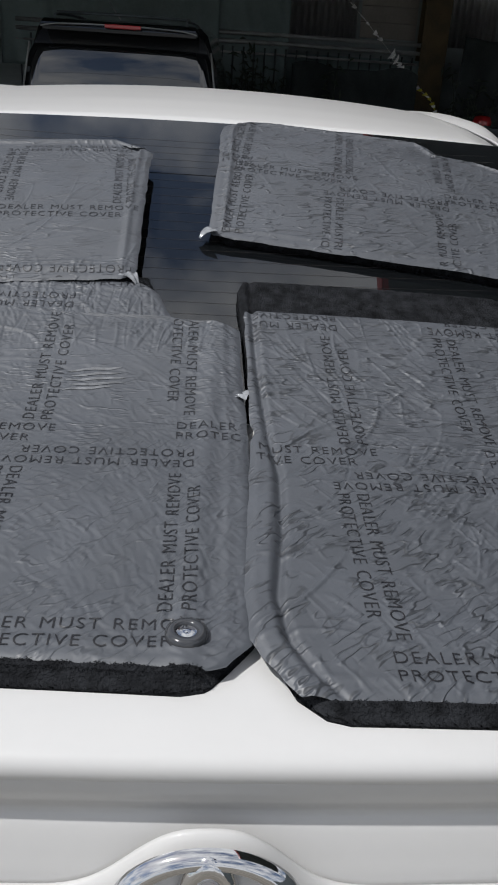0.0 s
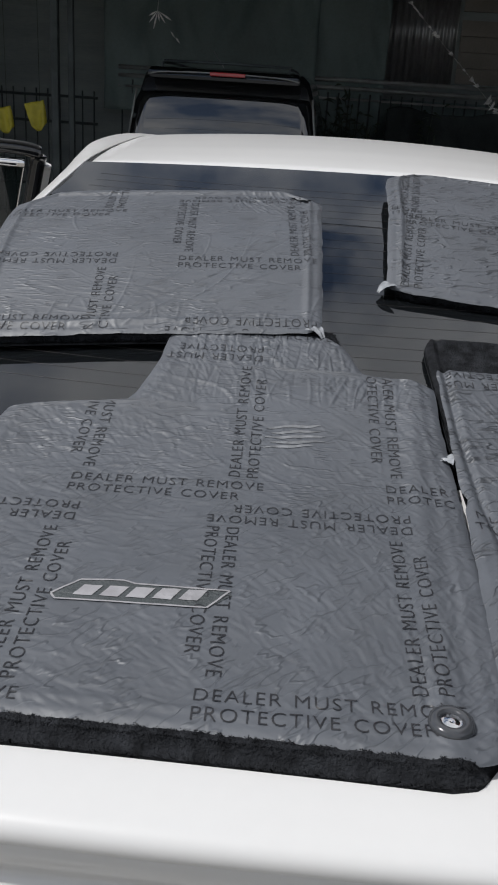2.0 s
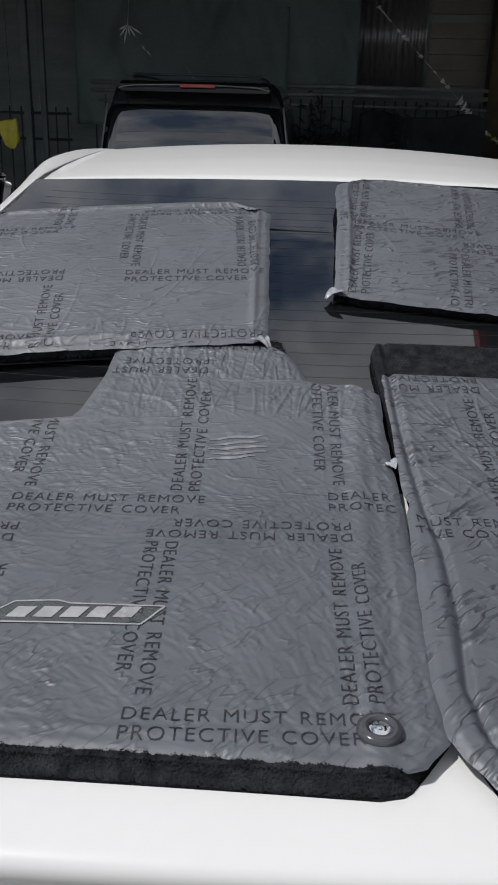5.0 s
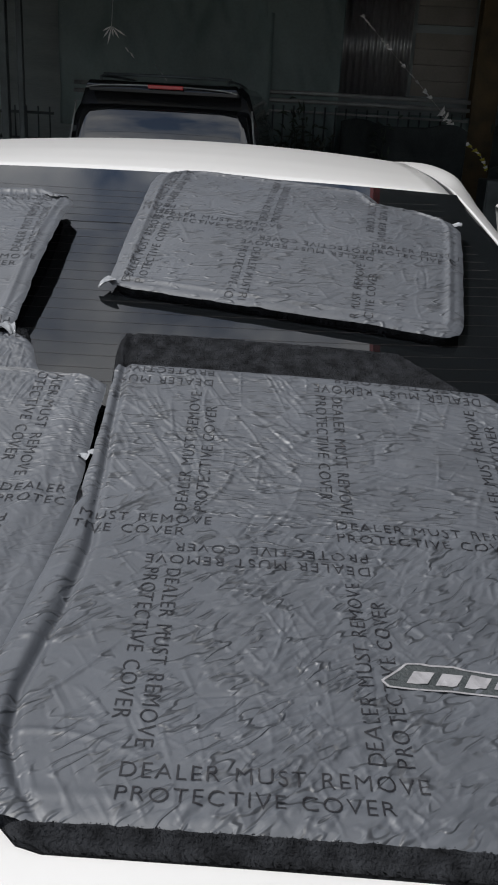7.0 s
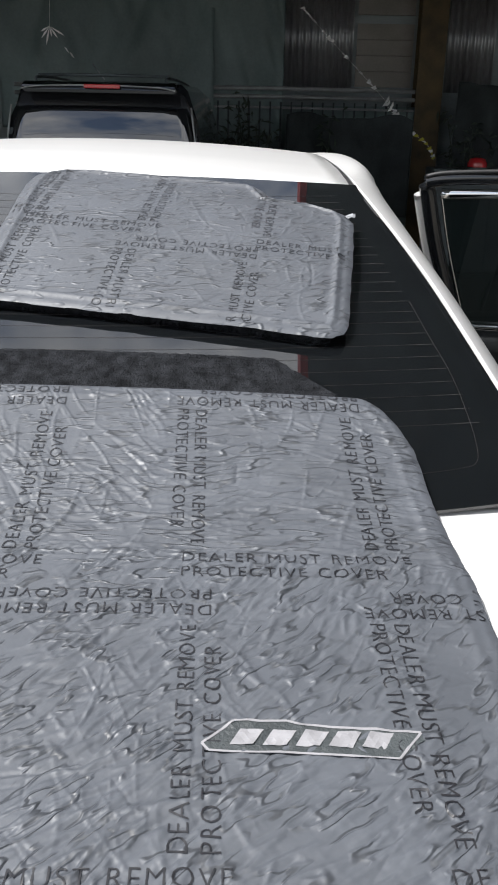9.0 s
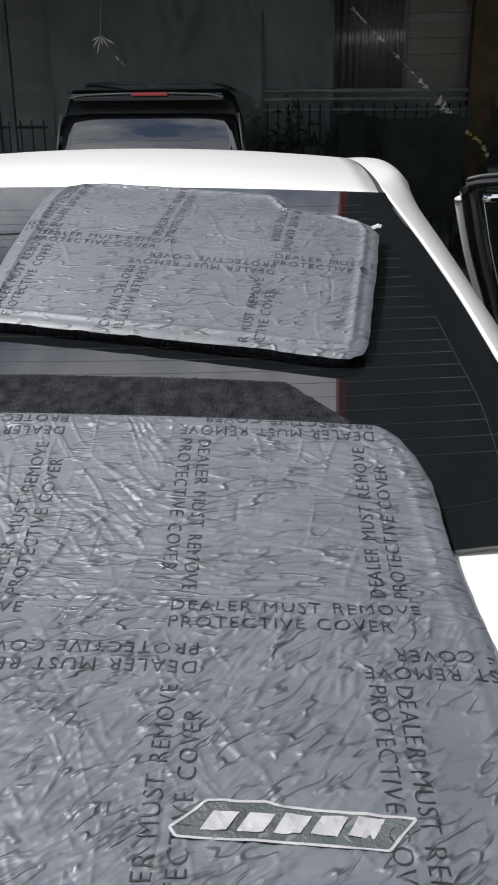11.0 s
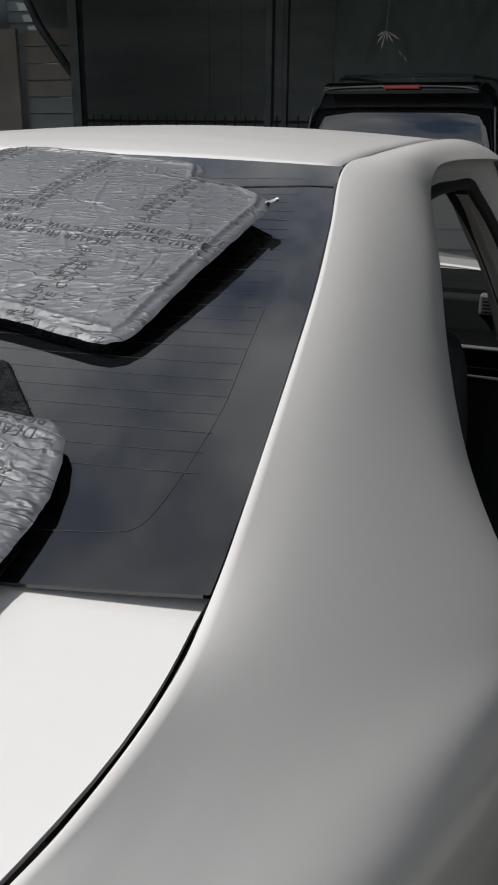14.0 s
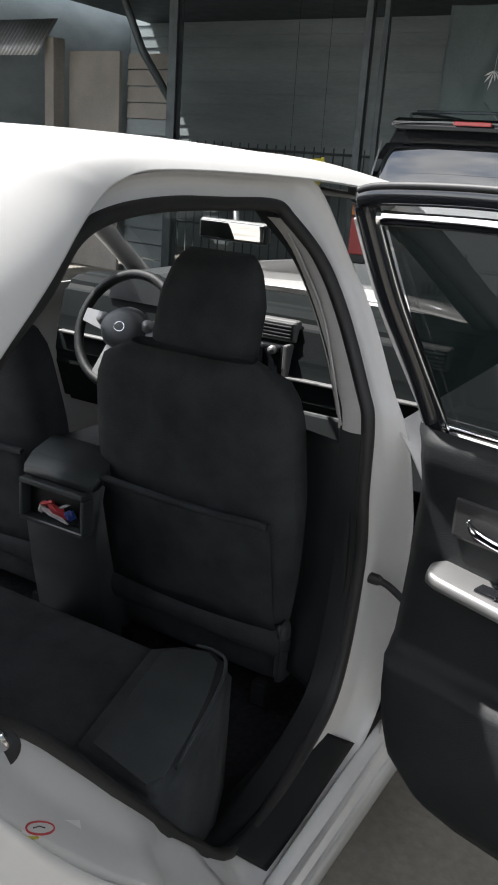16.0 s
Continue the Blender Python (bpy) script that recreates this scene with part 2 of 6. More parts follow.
def sheet(name, fn, nu, nv, mat, parent=None, label="", thick=0.0, offset=-1.0, crisp=False):
    """A surface from fn(u, v), both running from 0 to 1."""
    verts = [fn(i / (nu - 1), j / (nv - 1)) for i in range(nu) for j in range(nv)]
    ob = mesh_object(name, verts, grid_faces(nu, nv), mat, parent, label)
    if thick:
        mod = ob.modifiers.new("thickness", "SOLIDIFY")
        mod.thickness, mod.offset = thick, offset
        if crisp:
            ob.modifiers.new("edges", "EDGE_SPLIT").split_angle = radians(38)
    return ob


def box(bm, x0, x1, y0, y1, z0, z1, bevel=0.0, seg=2, m=None):
    """Adds a box with rounded edges to bm."""
    r = bmesh.ops.create_cube(bm, size=1)
    vs = r["verts"]
    for v in vs:
        v.co = Vector(((x0 + x1) / 2 + v.co.x * (x1 - x0), (y0 + y1) / 2 + v.co.y * (y1 - y0), (z0 + z1) / 2 + v.co.z * (z1 - z0)))
    if bevel:
        es = list({e for v in vs for e in v.link_edges})
        r2 = bmesh.ops.bevel(bm, geom=es, offset=bevel, segments=seg, profile=0.5, affect="EDGES")
        vs = list({v for fc in r2["faces"] for v in fc.verts} | {v for v in vs if v.is_valid})
    if m is not None:
        bmesh.ops.transform(bm, matrix=m, verts=vs)
    return vs


def box_part(name, dims, mat, parent=None, label="", bevel=0.01, seg=2, m=None, smooth=False):
    bm = bmesh.new()
    box(bm, *dims, bevel=bevel, seg=seg, m=m)
    return part(name, bm, mat, parent, label, smooth)


def spline(points, n, closed=False):
    """n points along a Catmull-Rom curve through the given ones."""
    p = np.array(points, float)
    k = len(p)
    out = []
    total = k if closed else k - 1
    for s in np.linspace(0, total, n, endpoint=not closed):
        i = min(int(s), total - 1)
        w = s - i
        idx = [(i + d) % k if closed else min(max(i + d, 0), k - 1) for d in (-1, 0, 1, 2)]
        a, b, c, d = p[idx]
        out.append(0.5 * (2 * b + (c - a) * w + (2 * a - 5 * b + 4 * c - d) * w * w + (3 * b - a - 3 * c + d) * w ** 3))
    return np.array(out)


def tube(name, path, radius, mat, parent=None, label="", sides=8, closed=False, flat=1.0):
    """A round bar along a path; flat squeezes it along z."""
    p = np.array(path, float)
    k = len(p)
    verts, last = [], None
    radii = radius if hasattr(radius, "__len__") else [radius] * k
    for i in range(k):
        t = Vector(p[(i + 1) % k] - p[i - 1]) if closed else Vector(p[min(i + 1, k - 1)] - p[max(i - 1, 0)])
        t.normalize()
        # Even bars carry their cross-section along; flattened ones stay level.
        side = last - t * last.dot(t) if last is not None and flat == 1.0 else t.cross(Vector((0, 0, 1)))
        if side.length < 1e-3:
            side = Vector((1, 0, 0))
        side.normalize()
        last = side
        up = side.cross(t)
        for j in range(sides):
            a = 2 * math.pi * j / sides
            verts.append(Vector(p[i]) + radii[i] * (math.cos(a) * side + flat * math.sin(a) * up))
    faces = grid_faces(k, sides, True)
    if closed:
        faces += [((k - 1) * sides + j, (k - 1) * sides + (j + 1) % sides, (j + 1) % sides, j) for j in range(sides)]
    else:
        faces += [tuple(range(sides)), tuple((k - 1) * sides + j for j in reversed(range(sides)))]
    return mesh_object(name, verts, faces, mat, parent, label)


def prism(bm, outline, lo, hi, axis="z"):
    """An outline in two coordinates, pushed from lo to hi along the axis."""
    def at(p, h):
        return {"z": (p[0], p[1], h), "y": (p[0], h, p[1]), "x": (h, p[0], p[1])}[axis]
    a = [bm.verts.new(at(p, lo)) for p in outline]
    b = [bm.verts.new(at(p, hi)) for p in outline]
    bm.faces.new(a)
    bm.faces.new(list(reversed(b)))
    for i in range(len(a)):
        j = (i + 1) % len(a)
        bm.faces.new((a[i], a[j], b[j], b[i]))
    return a + b


def lathe(name, profile, m, mat, parent=None, label="", n=32):
    """A turned solid from (radius, height) pairs round local z, laid by m."""
    verts = [m @ Vector((r * math.cos(2 * math.pi * j / n), r * math.sin(2 * math.pi * j / n), h)) for r, h in profile for j in range(n)]
    return mesh_object(name, verts, grid_faces(len(profile), n, True), mat, parent, label)


def lattice(ix, iy, seed):
    h = np.sin(ix * 127.1 + iy * 311.7 + seed * 74.7) * 43758.5453
    return h - np.floor(h)


def value_noise(x, y, seed=0):
    """Smooth noise from 0 to 1 on arrays."""
    x, y = np.asarray(x, float), np.asarray(y, float)
    ix, iy = np.floor(x), np.floor(y)
    fx, fy = x - ix, y - iy
    fx, fy = fx ** 3 * (fx * (6 * fx - 15) + 10), fy ** 3 * (fy * (6 * fy - 15) + 10)
    a, b = lattice(ix, iy, seed), lattice(ix + 1, iy, seed)
    c, d = lattice(ix, iy + 1, seed), lattice(ix + 1, iy + 1, seed)
    return (a * (1 - fx) + b * fx) * (1 - fy) + (c * (1 - fx) + d * fx) * fy


# ---- ground and shed ----
def ground_sheet():
    rng = random.Random(4)
    xs = [-2500, -300, -60, -20] + [i * 0.5 - 12 for i in range(61)] + [30, 70, 300, 2500]
    ys = [-2500, -300, -60, -20] + [i * 0.5 - 10 for i in range(61)] + [30, 70, 300, 2500]
    verts = [(x, y, rng.uniform(-0.006, 0.0) if abs(x) < 15 and abs(y) < 20 else -0.003) for x in xs for y in ys]
    return tagged(mesh_object("ground", verts, grid_faces(len(xs), len(ys)), CONCRETE), "worn oily concrete yard", "ground", kind="structure")


ground_sheet()


def corrugated(name, x0, x1, z0, z1, y, mat, pitch=0.075, depth=0.018, parent=None, lean=0.0):
    """A ribbed sheet that stands in the plane y."""
    n = max(9, int((x1 - x0) / pitch * 8))
    xs = np.linspace(x0, x1, n)
    verts = [(x, y + depth * math.sin(2 * math.pi * x / pitch) + (lean if z == z1 else 0), z) for z in (z0, z1) for x in xs]
    ob = mesh_object(name, verts, grid_faces(2, n), mat, parent)
    mod = ob.modifiers.new("thickness", "SOLIDIFY")
    mod.thickness = 0.003
    return ob


def drape(x0, x1, z0, z1, y, seed, amp=0.10):
    """A hanging sheet of tarpaulin with folds."""
    nu, nv = 60, 40
    u, v = np.meshgrid(np.linspace(0, 1, nu), np.linspace(0, 1, nv), indexing="ij")
    x, z = x0 + (x1 - x0) * u, z0 + (z1 - z0) * v
    f = value_noise(x * 1.7 + 0.8 * v, z * 0.6, seed) + 0.5 * value_noise(x * 4 - z * 1.5, z * 1.1, seed + 3) + 0.25 * value_noise(x * 9 + z * 3, z * 2, seed + 5)
    return np.stack([x, y - amp * f, z], -1).reshape(-1, 3), grid_faces(nu, nv)


SHED_BACK, SHED_FRONT, SHED_LEFT, SHED_RIGHT, SHED_HIGH = 12.35, 4.3, -9.0, 9.5, 3.7
wall = box_part("wall_back", (SHED_LEFT - 0.2, SHED_RIGHT + 0.2, SHED_BACK, SHED_BACK + 0.15, 0, SHED_HIGH), SIDING, bevel=0)
tagged(wall, "dark grey boarded back wall of the shed", "wall", kind="structure")
for i in range(22):
    bm = bmesh.new()
    z = 0.12 + i * 0.165
    prism(bm, [(SHED_BACK - 0.006, z), (SHED_BACK - 0.022, z), (SHED_BACK - 0.008, z + 0.155), (SHED_BACK - 0.002, z + 0.155)], SHED_LEFT, -2.2, "x")
    part("board", bm, SIDING, wall)
wall = box_part("wall_left", (SHED_LEFT - 0.15, SHED_LEFT, 5.0, SHED_BACK, 0, SHED_HIGH), SIDING, bevel=0)
tagged(wall, "dark side wall of the shed", "wall", kind="structure")
wall = box_part("wall_right", (SHED_RIGHT, SHED_RIGHT + 0.15, 4.4, SHED_BACK, 0, SHED_HIGH), SIDING, bevel=0)
tagged(wall, "dark side wall of the shed", "wall", kind="structure")

# Out of view; added so less sky light reaches the car's right side.
wall = box_part("wall_sky_block", (5.2, 5.4, -7.0, 4.3, 0, 3.0), STEEL, bevel=0)
tagged(wall, "unseen dark wall added to hold sky light off the car's right side", "wall", kind="structure")
bm = bmesh.new()
prism(bm, [(SHED_FRONT, SHED_HIGH - 0.06), (SHED_BACK + 0.1, SHED_HIGH - 0.25), (SHED_BACK + 0.1, SHED_HIGH - 0.17), (SHED_FRONT, SHED_HIGH + 0.02)], -8.6, 9.4, "x")
for k in range(5):
    prism(bm, [(SHED_FRONT + 0.3 + k * 1.9, SHED_HIGH - 0.24), (SHED_FRONT + 0.38 + k * 1.9, SHED_HIGH - 0.24), (SHED_FRONT + 0.38 + k * 1.9, SHED_HIGH - 0.05), (SHED_FRONT + 0.3 + k * 1.9, SHED_HIGH - 0.05)], -7.9, 9.3, "x")
tagged(part("ceiling", bm, STEEL), "dark sheet roof of the shed on steel purlins", "roof", kind="structure")

# The low side roof over the right of the yard, with a red edge board; its edge runs askew to the car.
def canopy_edge(y):
    return 0.563 - 0.055 * (y - 2.0)


bm = bmesh.new()
prism(bm, [(canopy_edge(-0.3) + 0.05, -0.3), (2.6, -0.3), (2.6, 4.5), (canopy_edge(4.5) + 0.05, 4.5)], 2.59, 2.65, "z")
tagged(part("ceiling_side", bm, STEEL), "dark low side roof over the yard", "roof", kind="structure")
bm = bmesh.new()
prism(bm, [(canopy_edge(-0.3) + 0.022, -0.3), (canopy_edge(-0.3) + 0.047, -0.3), (canopy_edge(4.5) + 0.047, 4.5), (canopy_edge(4.5) + 0.022, 4.5)], 2.583, 2.64, "z")
tagged(part("trim_fascia", bm, REDPAINT), "red painted edge board of the side roof", "fascia", kind="structure")


def post(name, x, y, h, w, mat, label, z0=0.0):
    bm = bmesh.new()
    o, i = w / 2, w / 2 - 0.012
    outline = [(-o, -o), (o, -o), (o, -i), (0.006, -i), (0.006, i), (o, i), (o, o), (-o, o), (-o, i), (-0.006, i), (-0.006, -i), (-o, -i)]
    prism(bm, [(x + p, y + q) for p, q in outline], z0, h, "z")
    return tagged(part(name, bm, mat), label, "post")


post("steel_post", 2.42, 12.1, 3.5, 0.34, YELLOWPOST, "ochre painted steel post in the shed")
post("steel_post", -5.35, 9.0, 3.55, 0.12, STEEL, "dark steel post carrying the shed roof")
post("steel_post", -3.2, 9.6, 3.55, 0.08, STEEL, "dark steel post carrying the shed roof")
post("steel_post", -3.05, 9.7, 3.55, 0.06, STEEL, "dark steel post carrying the shed roof")
post("steel_post", 2.5, 4.4, 2.61, 0.08, STEEL, "dark steel post carrying the side roof")
post("steel_post", 2.5, -0.25, 2.61, 0.08, STEEL, "dark steel post carrying the side roof")
brace = tube("diagonal_brace", [(-5.38, 9.0, 2.05), (-5.85, 9.0, 2.62), (-6.3, 9.0, 3.45)], 0.045, STEEL, sides=6)
tagged(brace, "dark diagonal steel brace under the shed roof", "brace")

# Ribbed and plain sheets hung against the back wall.
for x0, x1, z0, z1, mat, lab in ((0.40, 1.42, 2.08, 3.4, SHEET, "ribbed galvanised sheet on the shed wall"), (2.68, 3.3, 2.05, 3.4, SHEET, "ribbed galvanised sheet on the shed wall")):
    ob = corrugated("corrugated_sheet", x0, x1, z0, z1, 12.325, mat, 0.09, 0.02)
    tagged(ob, lab, "sheet", "wall sheets")
for x0, x1, z0, z1, n in ((1.47, 2.22, 2.10, 2.88, 4), (1.47, 2.22, 2.98, 3.42, 2)):
    panel = thing("ribbed_panel", "pale ribbed panel on the shed wall", "panel", pose(0, 12.32, 0), "wall panels")
    for i in range(n):
        w = (z1 - z0) / n
        bm = bmesh.new()
        prism(bm, [(0.03, z0 + i * w), (-0.008, z0 + i * w + 0.004), (0.0, z0 + (i + 1) * w - 0.002), (0.03, z0 + (i + 1) * w - 0.002)], x0, x1, "x")
        part("slat", bm, PALESHEET, panel)
for x0, x1, z0, z1, y, s in ((-3.2, -0.4, 1.5, 3.6, 11.9, 2), (-0.5, 0.5, 1.4, 3.6, 11.98, 7), (-0.1, 2.3, 0.2, 1.85, 12.2, 12), ):
    v, fc = drape(x0, x1, z0, z1, y, s, 0.22)
    ob = mesh_object("tarpaulin", v, fc, TARP)
    ob.modifiers.new("thickness", "SOLIDIFY").thickness = 0.004
    tagged(ob, "dark green tarpaulin hanging in folds on the shed wall", "tarpaulin", "tarpaulins")

for x0, x1, z0, z1, y, s in ((2.7, 5.4, 0.6, 2.05, 11.7, 17), (0.55, 2.15, 0.5, 1.72, 11.55, 23)):
    v, fc = drape(x0, x1, z0, z1, y, s, 0.30)
    v = [(q[0], q[1], q[2] + (q[2] - z0) / (z1 - z0) * 0.26 * (value_noise(q[0] * 2.6, 0.0 * q[0], s + 1) - 0.6)) for q in v]
    ob = mesh_object("shade_cloth", v, fc, DARKCLOTH)
    ob.modifiers.new("thickness", "SOLIDIFY").thickness = 0.004
    tagged(ob, "black shade cloth slung over the fence in sagging folds", "cloth", "shade cloths")

# Fence of pipes and pickets in front of the back wall.
fence = thing("metal_fence", "dark metal fence with pale top rails in the shed", "fence", pose(0, 11.7, 0))
for z in (1.93, 2.03, 1.80):
    tube("rail", [(-3.0, 0, z), (0.3, 0.03, z + 0.01), (2.2, 0, z)], 0.026 if z > 1.9 else 0.015, PALEPIPE, fence, sides=8)
for i in range(38):
    x = -2.95 + i * 0.137
    tube("picket", [(x, 0.02, 0.0), (x, 0.02, 1.88)], 0.012, STEEL, fence, sides=6)
fence2 = thing("metal_fence", "dark metal fence beside the shed wall", "fence", pose(-6.2, 11.4, 0))
for z in (0.5, 1.3, 1.62):
    tube("rail", [(-1.6, 0, z), (3.0, 0, z)], 0.02, STEEL, fence2, sides=6)
for i in range(30):
    x = -1.55 + i * 0.155
    tube("picket", [(x, 0.02, 0.0), (x, 0.02, 1.7)], 0.010, STEEL, fence2, sides=6)


def shrub(x, y, h, seed, n=220):
    """A pot plant: bent stems with many narrow leaves."""
    rng = random.Random(seed)
    root = thing("potted_plant", "dusty dark pot plant with narrow leaves in the shed", "plant", pose(x, y, 0), "pot plants")
    lathe("pot", [(0.0, 0.0), (0.13, 0.0), (0.16, 0.26), (0.175, 0.27), (0.17, 0.30), (0.15, 0.29), (0.14, 0.24), (0, 0.24)], Matrix(), STEEL, root)
    lv, lf = [], []
    for s in range(7):
        a = rng.uniform(0, 6.28)
        top = Vector((math.cos(a) * rng.uniform(0.1, 0.4), math.sin(a) * 0.25, h * rng.uniform(0.7, 1.0)))
        path = spline([(0, 0, 0.22), tuple(top * 0.5 + Vector((0, 0, 0.12))), tuple(top)], 8)
        tube("stem", path, [0.012 * (1 - 0.09 * i) for i in range(8)], LEAF, root, sides=5)
        for _ in range(n // 7):
            p = Vector(path[rng.randrange(3, 8)]) + Vector((rng.gauss(0, 0.05), rng.gauss(0, 0.05), rng.gauss(0, 0.06)))
            d = Vector((rng.gauss(0, 1), rng.gauss(0, 1), rng.gauss(0.2, 0.7))).normalized() * rng.uniform(0.08, 0.2)
            w = d.cross(Vector((rng.random(), rng.random(), rng.random()))).normalized() * 0.017
            k = len(lv)
            lv += [p, p + d * 0.5 + w, p + d + Vector((0, 0, -0.03)), p + d * 0.5 - w]
            lf.append((k, k + 1, k + 2, k + 3))
    ob = mesh_object("leaves", lv, lf, LEAF, root)
    ob["kind"] = "stuff"


shrub(0.15, 11.2, 1.95, 3)
shrub(1.0, 11.35, 1.7, 8)
shrub(2.9, 11.3, 1.9, 21)
shrub(-0.35, 11.3, 1.6, 31)

# Bright awning, pale wall and door frame at the far left.
awn = corrugated("corrugated_awning", -8.8, -7.2, 2.52, 2.98, 8.6, SHEET, 0.07, 0.02, None, 0.35)
tagged(awn, "ribbed galvanised awning sheet, brightly lit", "awning")
tagged(box_part("pale_pillar", (-7.28, -7.12, 8.8, 9.0, 0, 2.75), PALESHEET, bevel=0.01), "pale painted door post at the shed side", "post")
tagged(box_part("pale_board", (-7.10, -6.25, 9.05, 9.10, 0, 2.62), PALESHEET, bevel=0.004), "pale boarding beside the door post", "board")
side = thing("siding_panel", "grey lapped siding panel in the shed", "panel", pose(0, 9.2, 0))
for i in range(14):
    bm = bmesh.new()
    z = 0.0 + i * 0.187
    prism(bm, [(0.02, z), (-0.015, z + 0.004), (0.0, z + 0.175), (0.02, z + 0.175)], -6.24, -5.45, "x")
    part("board", bm, PALESHEET if i > 9 else SIDING, side)
def hung_bag(x, y, z, w, h, seed):
    """A folded plastic bag hung by a corner from a cord under the shed roof."""
    root = thing("plastic_bag", "folded yellow plastic bag hung on a cord", "bag", pose(x, y, z), "yellow bags")
    nu, nv = 12, 12
    u, v = np.meshgrid(np.linspace(-1, 1, nu), np.linspace(0, 1, nv), indexing="ij")
    px = w / 2 * u * (1 - 0.25 * v ** 2) + 0.05 * v
    pz = -h * v * (0.86 + 0.14 * np.cos(2.2 * u)) + 0.022 * u
    py = 0.03 * (value_noise(u * 1.6 + 3, v * 1.1, seed) - 0.5) + 0.012 * np.sin(5 * u + 2 * v)
    ob = mesh_object("bag", np.stack([px, py, pz], -1).reshape(-1, 3), grid_faces(nu, nv), YELLOW, root)
    ob.modifiers.new("thickness", "SOLIDIFY").thickness = 0.006
    tube("cord", [(w * 0.3, 0, 0), (w * 0.25, 0, 3.62 - z)], 0.002, CABLE, root, sides=4)


hung_bag(-3.06, 8.43, 1.545, 0.20, 0.27, 3)
hung_bag(-3.36, 8.34, 1.475, 0.19, 0.24, 8)

# A dark cabinet with a red lamp on it, on the right of the shed.
cab = thing("steel_cabinet", "dark steel tool cabinet standing in the shed", "cabinet", pose(2.75, 10.1, 0))
box_part("body", (-0.55, 0.75, -0.25, 0.3, 0.04, 1.17), STEEL, cab, bevel=0.015)
box_part("plinth", (-0.53, 0.73, -0.22, 0.28, 0.0, 0.05), RUBBER, cab, bevel=0.003)
box_part("door", (-0.53, 0.09, -0.27, -0.248, 0.10, 1.13), STEEL, cab, bevel=0.006)
box_part("door", (0.11, 0.73, -0.27, -0.248, 0.10, 1.13), STEEL, cab, bevel=0.006)
lamp = thing("warning_lamp", "red warning lamp on the cabinet", "lamp", pose(2.71, 10.0, 1.17))
lathe("base", [(0, 0), (0.12, 0), (0.12, 0.02), (0, 0.025)], Matrix(), STEEL, lamp)
lathe("lens", [(0.11, 0.02), (0.112, 0.06), (0.09, 0.11), (0.05, 0.125), (0, 0.128)], Matrix(), REDLENS, lamp)

# Torn clear plastic hanging in the shed: a twisted ribbon and a rosette, its glints drawn as white scraps.
ribbon = thing("plastic_ribbon", "twisted strip of shiny clear plastic hanging in the shed", "plastic strip", pose(0, 11.55, 0))
rib = spline([(0.70, 0, 2.97), (0.98, 0, 2.70), (1.22, 0, 2.47), (1.50, 0, 2.21), (1.75, 0, 1.97), (1.92, 0, 1.80), (2.12, 0, 1.58), (2.38, 0, 1.40), (2.5, 0, 1.20)], 60)
rng = random.Random(5)
for k in range(58):
    if rng.random() < 0.42:
        continue
    a, b = Vector(rib[k]), Vector(rib[k + 1])
    w = (0.012 + 0.03 * rng.random()) * (2.0 if 28 < k < 42 else 1.0)
    side_v = Vector((rng.uniform(0.2, 1), rng.uniform(-0.3, 0.3), rng.uniform(-0.2, 0.6))).normalized() * w
    mesh_object("scrap", [a - side_v, a + side_v, b + side_v * 0.6, b - side_v * 0.4, (a + b) / 2 + Vector((0, -0.012, 0))], [(0, 1, 4), (1, 2, 4), (2, 3, 4), (3, 0, 4)], YELLOW if k > 46 and k % 2 else GLINTFILM, ribbon, smooth=False)
tube("cord", rib, 0.0016, GLINTFILM, ribbon, sides=4)
star = thing("torn_plastic", "torn clear plastic rosette hanging on the tarpaulin", "plastic scrap", pose(-2.45, 11.5, 2.70))
for k in range(6):
    a = math.radians(-150 + k * 24)
    d = Vector((math.cos(a), -0.1, math.sin(a))) * (0.13 + 0.05 * (k % 3))
    e = Vector((-math.sin(a), 0, math.cos(a))) * 0.012
    mesh_object("scrap", [Vector((0, 0, 0)), d * 0.6 + e, d, d * 0.6 - e], [(0, 1, 2), (0, 2, 3)], GLINTFILM, star, smooth=False)
tube("cord", [(0.1, 0, 0.8), (0.02, 0, 0.3), (0, 0, 0)], 0.003, GLINTFILM, star, sides=4)
# Two white slivers drawn for glints on the strand.
for x, z, w in ((0.17, -0.23, 0.007), (0.235, -0.29, 0.011)):
    p = Vector((x, 0.02, z))
    mesh_object("scrap", [p, p + Vector((0.03, 0, -0.02)), p + Vector((0.062, -0.02, -0.075)), p + Vector((0.03 - w, 0, -0.045))], [(0, 1, 2), (0, 2, 3)], GLINTFILM, star, smooth=False)

# Overhead cables across the yard, in front of the shed.
for y, z, sag in ((10.1, 9.75, 0.15), (-9.0, 8.6, 0.4), (-9.6, 7.2, 0.4)):
    path = [(-30 + 60 * i / 30, y + 0.03 * (i - 15), z - sag * (1 - ((i - 15) / 15) ** 2)) for i in range(31)]
    ob = tube("overhead_cable", path, 0.018, CABLE, sides=5)
    tagged(ob, "black overhead cable across the yard", "cable", "cables")
for x in (-30.0, 30.0):
    for y, h in ((10.1 + (0.45 if x > 0 else -0.45), 9.9), (-9.3 + (0.45 if x > 0 else -0.45), 9.0)):
        ob = tube("cable_pole", [(x, y, 0), (x, y, h)], 0.14, STEEL, sides=10)
        tagged(ob, "dark pole carrying overhead cables", "pole")


# ---- the white saloon ----
# The car stands turned a little; all its parts are laid in its own frame: x across, y forward from the tail.
CAR = pose(0.06, 0.0, 0.0, 0, 0, 2.75)
car = thing("saloon_car", "white pearl saloon car with open rear doors", "car", CAR)

